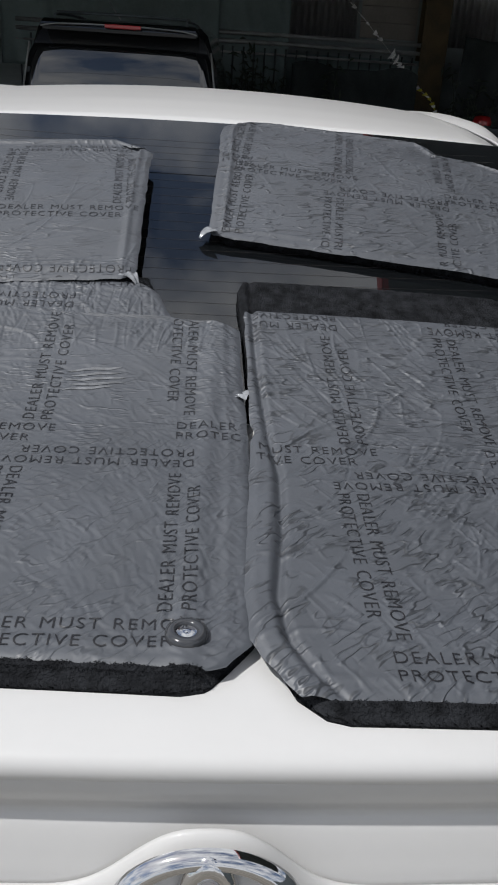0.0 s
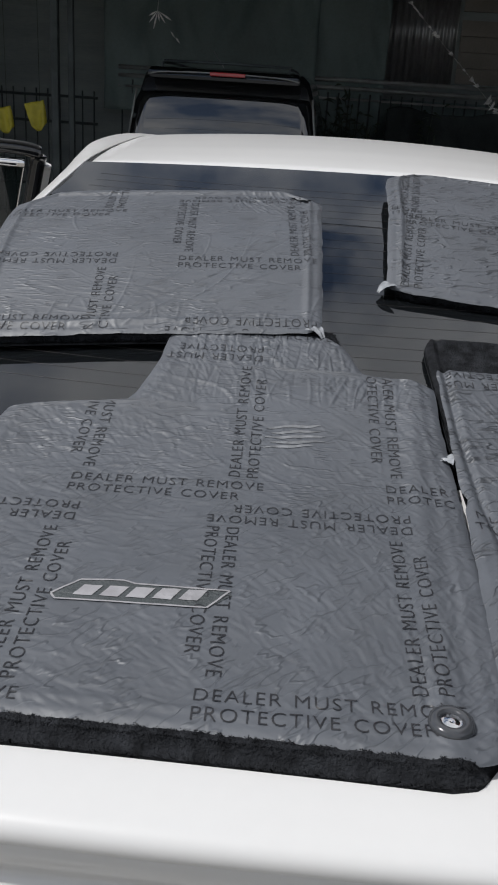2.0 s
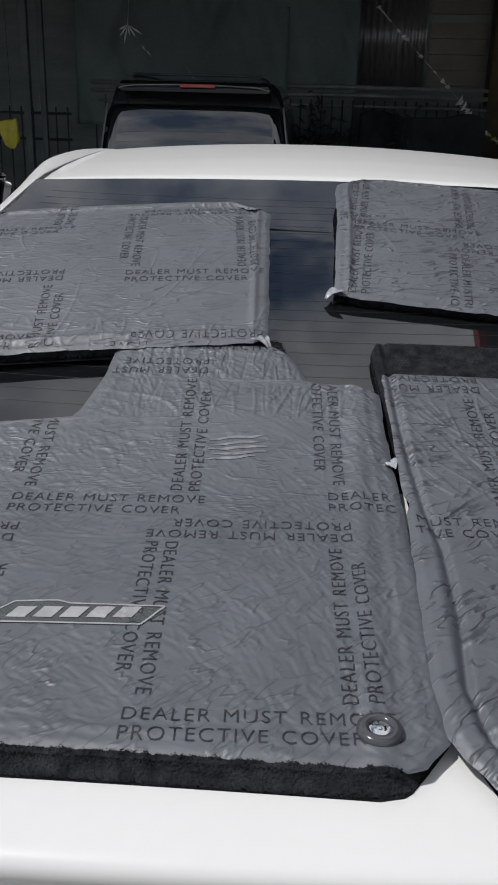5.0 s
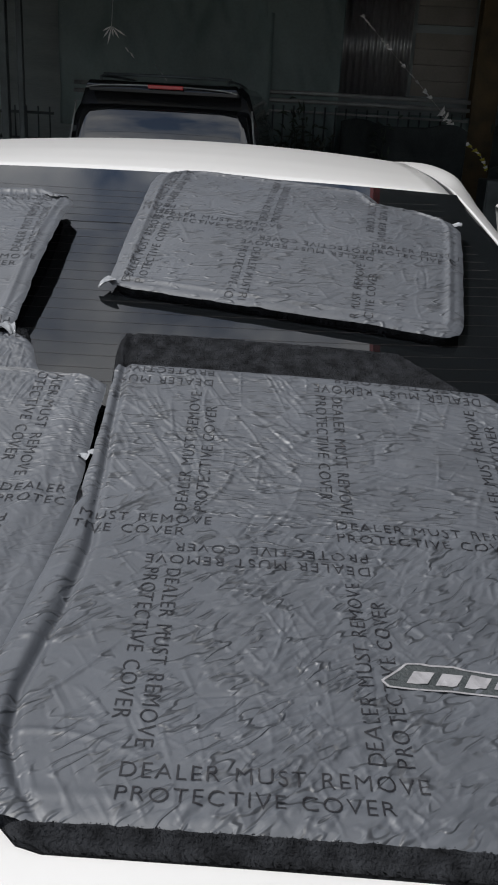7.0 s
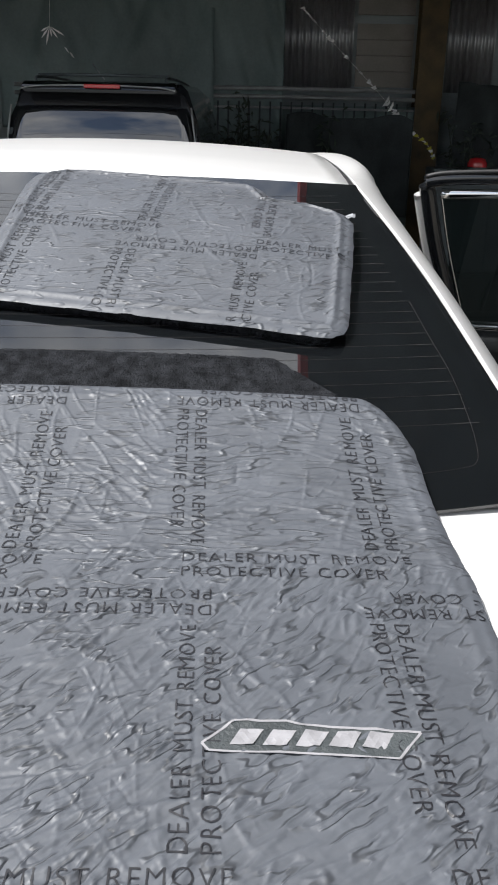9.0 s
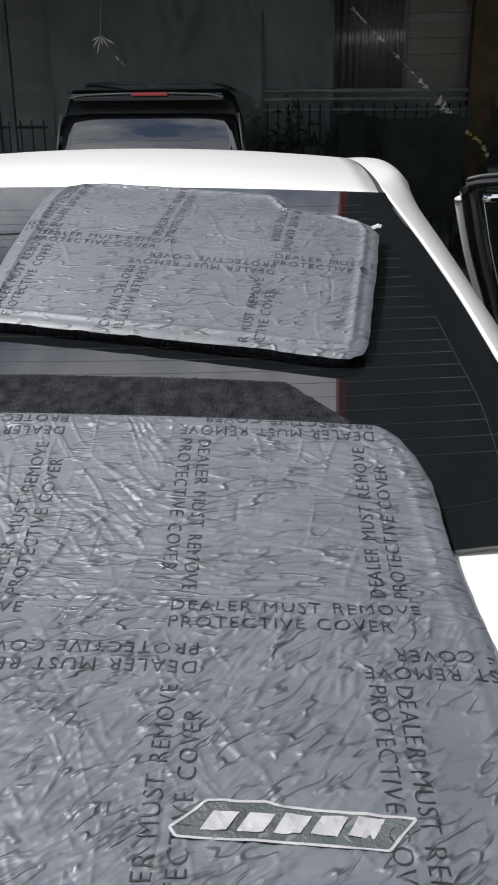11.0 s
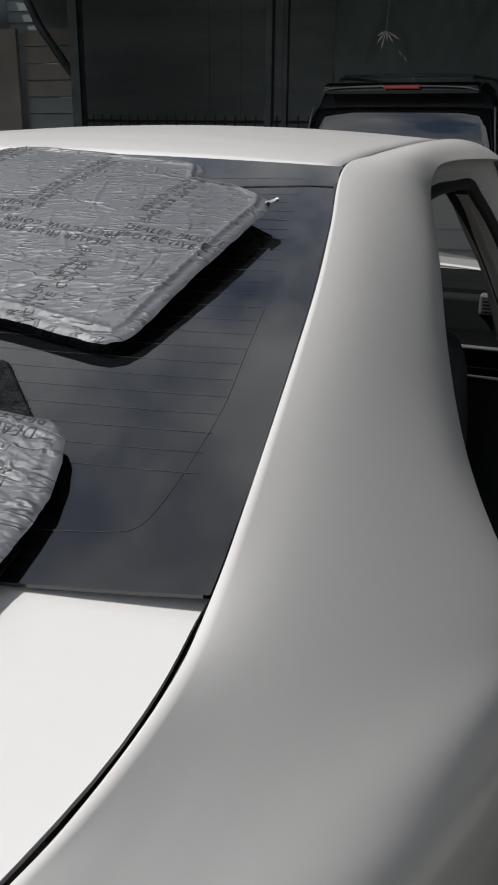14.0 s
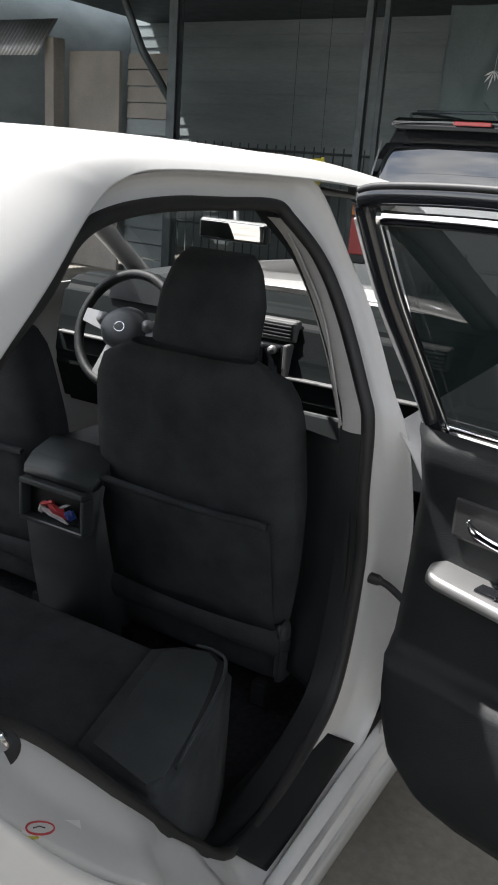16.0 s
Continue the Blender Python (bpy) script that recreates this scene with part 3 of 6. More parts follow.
ROOF_Y = (1.228, 1.32, 1.45, 1.6, 1.75, 1.9, 2.05, 2.2, 2.4, 2.6)
ROOF_C = (1.506, 1.523, 1.537, 1.545, 1.550, 1.552, 1.551, 1.547, 1.536, 1.515)
ROOF_E = (1.495, 1.504, 1.513, 1.519, 1.524, 1.527, 1.526, 1.522, 1.510, 1.488)


def glass_z(x, y):
    """Height of the rear window over a place in the car's frame."""
    low = np.clip((1.0 - y) / 0.5, 0, 1)
    k = 0.085 - 0.0464 * (y - 0.505) / 0.723 - 0.026 * low
    return 1.25 - 0.011 * low + (y - 0.42) * 0.317 - k * x * x


def boot_z(x, y):
    return np.interp(y, (-0.01, 0.06, 0.17, 0.36, 0.42, 0.52), (1.184, 1.191, 1.203, 1.227, 1.240, 1.252)) - 0.014 * (x / 0.66) ** 2


def glass_half(y):
    return np.interp(y, (0.505, 0.539, 0.63, 0.741, 0.892, 1.054, 1.226), (0.664, 0.661, 0.649, 0.632, 0.608, 0.576, 0.537))


def roof_at(u, v):
    y = 1.236 + u * (2.60 - 1.236)
    x = (2 * v - 1) * np.interp(y, (1.228, 1.6, 1.9, 2.2, 2.6), (0.527, 0.533, 0.533, 0.524, 0.505))
    q = (2 * v - 1) ** 2
    ye = y + 0.012 * (1 - q) * (1 - u)
    c, e = np.interp(y, ROOF_Y, ROOF_C), np.interp(y, ROOF_Y, ROOF_E)
    return (x, ye, c + (e - c) * q - (0.010 if u == 0 else 0.0))


def roof_rows(u, v):
    # The first row is the folded rear edge.
    return roof_at(0 if u < 0.02 else (u - 0.02) / 0.98 * 0.9999 + 1e-6, v)


sheet("roof", roof_rows, 40, 31, PAINT, car, thick=0.006)
INNER = ((.508, 2.60, 1.482), (.528, 2.2, 1.516), (.538, 1.9, 1.522), (.540, 1.6, 1.515), (.539, 1.4, 1.506), (.538, 1.235, 1.493), (.577, 1.054, 1.433),
         (.609, .892, 1.376), (.649, .63, 1.283), (.665, .505, 1.238), (.674, .42, 1.226), (.668, .33, 1.212), (.653, .25, 1.202), (.622, .05, 1.183),
         (.63, .0, 1.13), (.68, -.02, 1.0), (.72, -.05, .8), (.74, -.07, .42))
OUTER = ((.63, 2.60, 1.445), (.645, 2.2, 1.476), (.642, 1.9, 1.490), (.618, 1.6, 1.493), (.613, 1.50, 1.478), (.625, 1.425, 1.44), (.668, 1.301, 1.36),
         (.713, 1.153, 1.27), (.766, 1.022, 1.18), (.827, .940, 1.10), (.884, .948, 1.02), (.900, .998, .94), (.910, 1.10, .80), (.916, 1.225, .665),
         (.918, 1.41, .49), (.916, 1.50, .40), (.912, 1.56, .30), (.905, 1.58, .18))
NU, NV = 137, 61
inner_c, outer_c = spline(INNER, NU), spline(OUTER, NU)


def side_x(y, z):
    """Outline of the body's side: half width at a height, drawn in towards the tail."""
    x = np.interp(z, (0.2, 0.4, 0.6, 0.95, 1.030, 1.038, 1.08, 1.13, 1.18, 1.24), (0.85, 0.875, 0.887, 0.894, 0.893, 0.889, 0.852, 0.806, 0.764, 0.705))
    return x - 0.42 * max(0.0, 0.62 - y) ** 2


def shoulder_x(y):
    """Half width along the shoulder crease, which draws in towards the tail."""
    return float(np.interp(y, (0.0, 0.3, 0.452, 0.542, 0.711, 0.88, 0.948), (0.735, 0.790, 0.827, 0.837, 0.8525, 0.871, 0.883)))


def raw_side(u, v):
    """Roof rail, rear pillar and quarter panel: from the window's edge over the shoulder crease to the door's edge."""
    i = min(int(round(u * (NU - 1))), NU - 1)
    a, b = inner_c[i], outer_c[i]
    row = u * 17
    amount = float(np.interp(row, (0, 2, 4, 5, 7, 9, 9.85, 11.2, 14, 15), (0.012, 0.017, 0.015, 0.014, 0.020, 0.018, 0.012, 0.006, 0.006, 0.0)))
    flat = min(1.0, max(0.0, (row - 4) / 2))

    def bow(w):
        """Round over the roof rail, flatter with rolled edges down the pillar."""
        return (1 - flat) * math.sin(math.pi * w) + flat * (0.35 * math.sin(math.pi * w) + 0.5 * (1 - abs(2 * w - 1) ** 4))
    rail = np.array((0.35, 0, 1.0)) if row < 4.5 else np.array((0.75, 0, 0.66))
    if row <= 9.85:
        k = min(1.0, max(0.0, (row - 4) / 5.85))
        fs = 0.6 + 0.4 * k * k * (3 - 2 * k)
        w = fs * v / 0.6 if v < 0.6 else fs + (1 - fs) * (v - 0.6) / 0.4
        return a + (b - a) * w + rail * bow(w) * amount
    y = float(np.interp(row, (9.85, 10.4, 11.3, 12.2, 13.6, 17), (0.948, 0.85, 0.65, 0.42, 0.10, 0.02)))
    z = min(float(np.interp(y, (0, 0.3, 0.5, 0.7, 0.85, 0.948), (1.085, 1.092, 1.081, 1.062, 1.043, 1.032))), a[2] - 0.04)
    s = np.array((shoulder_x(y), y, z))
    if v <= 0.6:
        w = v / 0.6
        return a + (s - a) * w + rail * bow(w) * amount
    w = (v - 0.6) / 0.4
    p = s + (b - s) * w
    out = 0.006 * math.sin(math.pi * min(1.0, w * 1.1)) * min(1.0, (row - 9.85) / 1.5)
    full = 0.916 - 0.30 * max(0.0, 0.62 - p[1]) ** 2
    out += 0.5 * max(0.0, full - p[0]) * math.sin(math.pi * w) * w * min(1.0, max(0.0, row - 11) / 3)
    return np.array((p[0] + out, p[1], p[2]))


# The panel above the crease is eased along its length, its edges held.
SIDE = np.array([[raw_side(i / (NU - 1), j / (NV - 1)) for j in range(NV)] for i in range(NU)])
hold = np.minimum(1.0, np.minimum(np.arange(1, 36) / 6.0, (36 - np.arange(1, 36)) / 22.0))[None, :, None]
for _ in range(90):
    mid = SIDE[62:122, 1:36]
    SIDE[62:122, 1:36] = mid + 0.5 * hold * (0.5 * (SIDE[61:121, 1:36] + SIDE[63:123, 1:36]) - mid)
# The shoulder is a wide round, tighter where it meets the door.
first = int(9.85 / 17 * (NU - 1)) + 1
ease = (np.clip((np.arange(first, NU - 1) - first) / 14.0, 0, 1)[:, None] * np.clip(np.minimum(np.arange(16, 56) - 15, 56 - np.arange(16, 56)) / 10.0, 0, 1))[:, :, None]
for _ in range(150):
    mid = SIDE[first:NU - 1, 16:56]
    SIDE[first:NU - 1, 16:56] = mid + 0.5 * ease * (0.5 * (SIDE[first:NU - 1, 15:55] + SIDE[first:NU - 1, 17:57]) - mid)


def body_side(u, v):
    a, b = u * (NU - 1), v * (NV - 1)
    i, j = min(int(a + 1e-6), NU - 2), min(int(b + 1e-6), NV - 2)
    a, b = a - i, b - j
    return (SIDE[i, j] * (1 - a) + SIDE[i + 1, j] * a) * (1 - b) + (SIDE[i, j + 1] * (1 - a) + SIDE[i + 1, j + 1] * a) * b


def side_place(p):
    """Where on the panel a point lies nearest."""
    i, j = np.unravel_index(np.argmin(((SIDE - np.array(p)) ** 2).sum(-1)), SIDE.shape[:2])
    return np.array((i / (NU - 1), j / (NV - 1)))


def mirrored(fn):
    def other(u, v):
        x, y, z = fn(u, 1 - v)
        return (-x, y, z)
    return other


sheet("body_side", body_side, NU, NV, PAINT, car, thick=0.004)
sheet("body_side", mirrored(body_side), NU, NV, PAINT, car, thick=0.004)

# A reflection down the right rear pillar, drawn as two thin pale strokes.
for p, q in (((0.680, 1.262, 1.347), (0.7086, 1.05, 1.296)), ((0.7173, 1.001, 1.279), (0.737, 0.819, 1.230))):
    p, q = side_place(p), side_place(q)
    path = [body_side(*(p + (q - p) * w)) + np.array((0.0009, 0, 0.0005)) for w in np.linspace(0, 1, 40)]
    tube("pillar_glint", path, [0.0008 * math.sin(math.pi * (0.06 + 0.88 * i / 39)) + 0.0001 for i in range(40)], PAPER, car, "thin pale line drawn for a reflection in the paint", sides=5)

# Roof joint strips.
for s in (1, -1):
    path = [(s * (x - 0.004), y, z - 0.004) for x, y, z in inner_c if y > 1.238]
    tube("roof_strip", path, 0.0055, RUBBER, car, "black roof joint strip", sides=6)
    path = [(s * (x - 0.002), y, z - 0.002) for x, y, z in inner_c if 0.505 < y < 1.238]
    tube("window_seal", path, 0.003, RUBBER, car, "black window seal", sides=6)
    path = [(s * (x - 0.004), y, z - 0.016) for x, y, z in inner_c if 0.03 < y <= 0.51 and z > 1.15]
    tube("boot_gap", path, 0.0045, RUBBER, car, "dark shut line of the boot lid", sides=6)


def window_at(u, v):
    s = 2 * v - 1
    yb, yt = 0.42, 1.238
    y = yb + u * (yt - yb)
    x = s * float(glass_half(y + 0.085 * (1 - u)))
    y = y + (0.2138 * x * x + 0.0) * (1 - u)
    x = s * float(glass_half(y))
    return (x, y, glass_z(x, y))


sheet("rear_window", window_at, 40, 31, GLASS, car, "tinted rear window reflecting the sky", thick=0.004, crisp=True)
for k in range(24):
    y0 = 0.56 + k * 0.0255
    path = [(x, y0 + 0.06 * (x / 0.6) ** 2, glass_z(x, y0 + 0.06 * (x / 0.6) ** 2) + 0.0004) for x in np.linspace(-1, 1, 25) * (glass_half(y0 + 0.05) - 0.048)]
    tube("heater_line", path, 0.00017, WIRE, car, "thin heater wire on the window", sides=4)

for s in (1, -1):
    edge = spline([(0.566, 0.87, 0), (0.578, 0.787, 0), (0.590, 0.708, 0), (0.593, 0.638, 0), (0.592, 0.588, 0), (0.586, 0.556, 0), (0.566, 0.543, 0), (0.50, 0.525, 0), (0.42, 0.507, 0)], 40)
    tube("heater_line", [(s * q[0], q[1], glass_z(q[0], q[1]) + 0.0004) for q in edge], 0.0002, WIRE, car, "collector line of the window heater", sides=4)

# Parcel shelf and rear backrest behind the window.
sheet("parcel_shelf", lambda u, v: ((2 * v - 1) * 0.62, 0.45 + u * 0.62, 1.085 + 0.01 * u - 0.02 * abs(2 * v - 1) ** 3), 10, 14, FABRIC, car, "dark parcel shelf", thick=0.03)
box_part("brake_lamp_box", (-0.13, 0.13, 0.52, 0.62, 1.085, 1.13), VINYL, car, bevel=0.012)

# Boot lid: profile from the window's foot over the lip and down the tail.
LID = ((0.46, 1.240), (0.42, 1.2385), (0.36, 1.227), (0.26, 1.2145), (0.17, 1.203), (0.10, 1.195), (0.05, 1.1905), (0.02, 1.188), (0.006, 1.1862), (-0.002, 1.1842), (-0.0062, 1.1815), (-0.0080, 1.178), (-0.0080, 1.174), (-0.0062, 1.1715), (-0.0062, 1.168),
       (-0.0055, 1.160), (-0.003, 1.152), (0.001, 1.1445), (0.0035, 1.138), (0.0025, 1.132), (-0.001, 1.1265), (-0.005, 1.118), (-0.010, 1.105), (-0.0155, 1.087), (-0.020, 1.05), (-0.022, 0.98), (-0.02, 0.90), (-0.01, 0.82))
lid_c = spline([(0, y, z) for y, z in LID], 130)


def lid_at(u, v):
    i = min(int(round(u * 129)), 129)
    _, y, z = lid_c[i]
    s = 2 * v - 1
    x, bow = s * 0.65, 0.0
    for _ in range(4):
        bow = 0.2138 * x * x * max(0.0, min(1.0, (y - 0.15) / 0.31)) if z > 1.17 and y > 0.15 else 0.10 * x * x * (1 if y < 0.05 else max(0, (0.15 - y) / 0.1))
        half = float(np.mean(np.interp(y + bow + np.linspace(-0.05, 0.05, 9), (-0.03, 0.0, 0.05, 0.25, 0.33, 0.42, 0.505, 0.55), (0.601, 0.609, 0.617, 0.646, 0.661, 0.666, 0.658, 0.653))))
        x = s * half
    return (x, y + bow, z - 0.014 * (x / 0.66) ** 2)


sheet("boot_lid", lid_at, 130, 41, PAINT, car, thick=0.004, crisp=True)
# Tail garnish with its raised middle over the badge.
def garnish(u, v):
    x = (2 * u - 1) * 0.48
    top = 1.090 + 0.053 * (math.exp(-(abs(x) / 0.063) ** 2.8) + 0.04 * abs(x))
    a = v * math.pi * 0.5
    return (x, -0.022 - 0.026 * math.sin(a) + 0.06 * x * x, top - 0.11 * (1 - math.cos(a)) - 0.01 * v)


sheet("tail_garnish", garnish, 121, 14, PAINT, car, thick=0.004)
badge = lathe("badge", [(0.047, 0.0), (0.0475, 0.005), (0.051, 0.009), (0.058, 0.0085), (0.0645, 0.003), (0.0655, 0.0)], pose(0.0, -0.050, 1.102, 78, 0, 0) @ Matrix.Diagonal((1, 0.70, 1, 1)), CHROME, car, "chrome oval badge on the tail", 48)
lathe("badge_bar", [(0.012, 0.0), (0.0125, 0.006), (0.017, 0.009), (0.021, 0.006), (0.022, 0.0)], pose(0.0, -0.051, 1.105, 78, 0, 0) @ Matrix.Diagonal((1, 1.9, 1, 1)), CHROME, badge, "", 32)
lathe("badge_field", [(0.0, 0.0005), (0.06, 0.0005)], pose(0.0, -0.049, 1.103, 78, 0, 0) @ Matrix.Diagonal((1, 0.70, 1, 1)), PAINT, badge, "", 32)


# Rear bumper.
def bumper(u, v):
    a = (2 * u - 1)
    x = 0.86 * math.sin(a * math.pi / 2)
    y = -0.10 + 0.50 * (1 - math.cos(a * math.pi / 2)) ** 1.3
    z = 0.24 + v * 0.58
    return (x * (1 - 0.04 * (1 - v) ** 2), y + 0.07 * max(0, v - 0.8) / 0.2 + 0.05 * (1 - v) ** 2, z)


sheet("rear_bumper", bumper, 41, 14, PAINT, car, thick=0.004)

# Door openings: flange between the outer panel and the rubber seal, right and left.
O_RING = ((.668, 1.301, 1.36), (.625, 1.425, 1.44), (.613, 1.50, 1.478), (.618, 1.6, 1.493), (.632, 1.75, 1.494), (.642, 1.9, 1.490), (.652, 2.02, 1.478),
          (.704, 2.09, 1.34), (.753, 2.10, 1.25), (.812, 2.105, 1.11), (.849, 2.11, 1.03), (.86, 2.16, .90), (.862, 2.20, .74), (.862, 2.16, .47), (.862, 2.06, .335),
          (.895, 1.60, .285), (.914, 1.43, .475), (.913, 1.24, .648), (.899, 1.006, .93), (.881, .950, 1.025), (.825, .940, 1.10), (.725, 1.125, 1.255))
I_RING = ((.627, 1.343, 1.346), (.603, 1.427, 1.406), (.596, 1.512, 1.433), (.597, 1.638, 1.446), (.603, 1.78, 1.446), (.612, 1.928, 1.443), (.624, 1.972, 1.419),
          (.663, 2.035, 1.346), (.713, 2.052, 1.248), (.774, 2.046, 1.111), (.798, 2.035, 1.05), (.80, 2.045, .90), (.80, 2.07, .74), (.80, 2.03, .50), (.80, 1.92, .40),
          (.80, 1.64, .345), (.80, 1.48, .475), (.80, 1.345, .64), (.80, 1.15, .88), (.787, 1.048, .99), (.735, 1.06, 1.12), (.672, 1.20, 1.265))
NR = 132
o_ring, i_ring = spline(O_RING, NR, True), spline(I_RING, NR, True)


def flange(s):
    rows, lines = [], 16
    for k in range(NR):
        a, b = o_ring[k], i_ring[k]
        d = b - a
        at = k * 22 / NR
        g = min(1.0, max(0.0, min(at - 14.6, 21.7 - at)))
        shape = [a - g * 0.035 * np.array((0, d[1], d[2])) / math.hypot(d[1], d[2]) + np.array((-0.003 - 0.009 * g, 0, 0)), a + np.array((-0.003 - 0.004 * g, 0, 0)), a + np.array((-0.020, d[1] * 0.12, d[2] * 0.12)),
                 a + 0.45 * d + np.array((-0.016, 0, 0)), a + 0.8 * d + np.array((-0.004, 0, 0)), b]
        press = max(0.0, 1 - ((at - 16.2) / 1.3) ** 2)
        for q in range(lines):
            v = q / (lines - 1)
            w = v * 5
            i = min(int(w), 4)
            p = shape[i] + (shape[i + 1] - shape[i]) * (w - i)
            # Swages pressed into the metal beside the sill.
            wave = math.tanh(2.2 * math.sin(2 * math.pi * (at - 15.35) / 0.82 + 1.6 * v))
            rows.append(p + press * math.sin(math.pi * min(1, v * 1.05)) ** 0.7 * wave * np.array((0.019, 0.005, 0.010)))
    verts = [(s * p[0], p[1], p[2]) for p in rows]
    faces = [(k * lines + j, k * lines + j + 1, ((k + 1) % NR) * lines + j + 1, ((k + 1) % NR) * lines + j) for k in range(NR) for j in range(lines - 1)]
    ob = mesh_object("door_frame", verts, faces, PAINT, car, "white painted door opening frame")
    ob.modifiers.new("thickness", "SOLIDIFY").thickness = 0.004
    tube("door_seal", [(s * (p[0] - 0.004), p[1], p[2]) for p in i_ring], 0.013, RUBBER, car, "black rubber door seal", sides=8, closed=True)
    # Trim behind the seal, towards the cabin.
    c = i_ring.mean(0)
    rows = []
    for k in range(NR):
        b = i_ring[k]
        inward = (c - b) * np.array((0, 1, 1))
        inward = inward / np.linalg.norm(inward)
        rows += [b + np.array((-0.006, 0, 0)), b + inward * 0.010 + np.array((-0.025, 0, 0)), b + inward * 0.008 + np.array((-0.06, 0, 0))]
    verts = [(s * p[0], p[1], p[2]) for p in rows]
    faces = [(k * 3 + j, k * 3 + j + 1, ((k + 1) % NR) * 3 + j + 1, ((k + 1) % NR) * 3 + j) for k in range(NR) for j in range(2)]
    mesh_object("frame_trim", verts, faces, LINING, car, "black trim inside the door opening")


flange(1)
flange(-1)
for s in (1, -1):
    line = [p for k, p in enumerate(i_ring) if 5.9 < k * 22 / NR < 10.2]
    rows = [q for p in line for q in (p + np.array((-0.014, -0.013, 0)), p + np.array((-0.036, -0.016, 0)), p + np.array((-0.066, -0.004, 0)))]
    mesh_object("pillar_cover", [(s * q[0], q[1], q[2]) for q in rows], grid_faces(len(line), 3), TRIMGREY, car, "grey cover on the middle pillar")


def strip(name, a, b, mat, s=1, n=24, label="", bulge=0.0):
    """A panel between two lines of points in the car's frame."""
    pa, pb = spline(a, n), spline(b, n)

    def at(u, v):
        i = min(int(round(u * (n - 1))), n - 1)
        p = pa[i] + (pb[i] - pa[i]) * v + np.array((bulge * math.sin(math.pi * v), 0, 0))
        return (s * p[0], p[1], p[2])
    return sheet(name, at, n, 7, mat, car, label, thick=0.004)


for s in (1, -1):
    # Grey pillar cover, seat belt pillar.
    strip("pillar_trim", ((.555, 2.03, 1.42), (.590, 2.065, 1.34), (.645, 2.085, 1.23), (.705, 2.09, 1.04)), ((.600, 1.975, 1.42), (.640, 2.005, 1.34), (.690, 2.022, 1.23), (.745, 2.022, 1.04)), TRIMGREY, s, label="grey pillar cover")
    strip("pillar_trim", ((.60, 2.13, .98), (.62, 2.14, .7), (.62, 2.12, .4)), ((.77, 2.03, 1.0), (.775, 2.06, .7), (.775, 2.04, .4)), LINING, s, label="black lower pillar cover")
    # Sill with its stepped edge and the scuff plate.
    strip("sill", ((.862, 1.60, .30), (.862, 2.06, .335), (.862, 2.6, .335), (.862, 3.3, .335)), ((.905, 1.52, .215), (.905, 2.06, .215), (.905, 2.6, .215), (.905, 3.3, .215)), PAINT, s, bulge=0.012)
    strip("sill", ((.905, 1.52, .215), (.905, 2.06, .215), (.905, 3.3, .215)), ((.875, 1.52, .12), (.875, 2.06, .12), (.875, 3.3, .12)), PAINT, s)
    strip("sill_plate", ((.792, 1.60, .372), (.792, 1.72, .362), (.792, 1.95, .405)), ((.850, 1.66, .302), (.852, 1.80, .318), (.850, 2.03, .345)), LINING, s, label="black sill scuff plate", bulge=0.004)
    for w in (0.30, 0.62):
        tube("sill_rib", [(s * (0.862 + 0.043 * w + 0.010), y, z + (0.215 - z) * w) for y, z in ((1.60, 0.30), (2.06, 0.335), (2.6, 0.335), (3.25, 0.335))], 0.0075, PAINT, car, "raised rib along the sill", sides=8)
    # Front door, shut, and front wing.
    def front_side(u, v, s=s):
        y = 2.105 + u * 2.55
        z = 0.30 + v * 0.74
        x = side_x(1.0, z) + 0.004 - 0.22 * max(0, y - 3.7) ** 2 - 0.07 * max(0, v - 0.85) / 0.15
        return (s * x, y + 0.09 * max(0.0, 0.2 - u) * (1 - v), z)
    sheet("front_door" if s > 0 else "front_door", front_side, 40, 14, PAINT, car, thick=0.004)
    tube("pillar_front", spline([(s * .585, 2.50, 1.452), (s * .615, 2.75, 1.355), (s * .70, 3.15, 1.13), (s * .75, 3.35, 1.02)], 16), 0.036, PAINT, car, "white windscreen pillar", sides=10)
    tube("pillar_cover", spline([(s * .54, 2.45, 1.465), (s * .57, 2.72, 1.36), (s * .65, 3.1, 1.13), (s * .70, 3.28, 1.02)], 16), 0.032, TRIMGREY, car, "grey windscreen pillar cover", sides=10)
    tube("door_striker", spline([(s * .80, 1.060, .948), (s * .826, 1.060, .960), (s * .834, 1.0615, .956), (s * .834, 1.066, .944), (s * .827, 1.068, .938), (s * .80, 1.080, .906)], 20), 0.0052, CHROME, car, "steel door striker loop", sides=8)
    lathe("striker_hole", [(0.0, 0.001), (0.018, 0.001), (0.020, -0.008)], pose(s * .822, 1.073, .928, 0, 70 * s, -40 * s), RUBBER, car, "dark hole behind the striker", 20)
    tube("door_check", spline([(s * .80, 2.10, .70), (s * .845, 2.105, .695), (s * .90, 2.09, .675), (s * .96, 2.06, .66)], 12), 0.008, RUBBER, car, "black door check strap", sides=8)
    lathe("check_boot", [(0.0, 0.010), (0.009, 0.008), (0.012, 0.0), (0.012, -0.02)], pose(s * .828, 2.105, .698, 0, 90 * s, 0), RUBBER, car, "", 16)

# Windscreen, bonnet, cabin shell.
def screen(u, v):
    x = (2 * v - 1) * (0.56 + 0.14 * u)
    q = (2 * v - 1) ** 2
    return (x, 2.58 + u * 0.86 - 0.14 * q * (0.4 + 0.6 * u), 1.513 - 0.020 * q - u * 0.45)


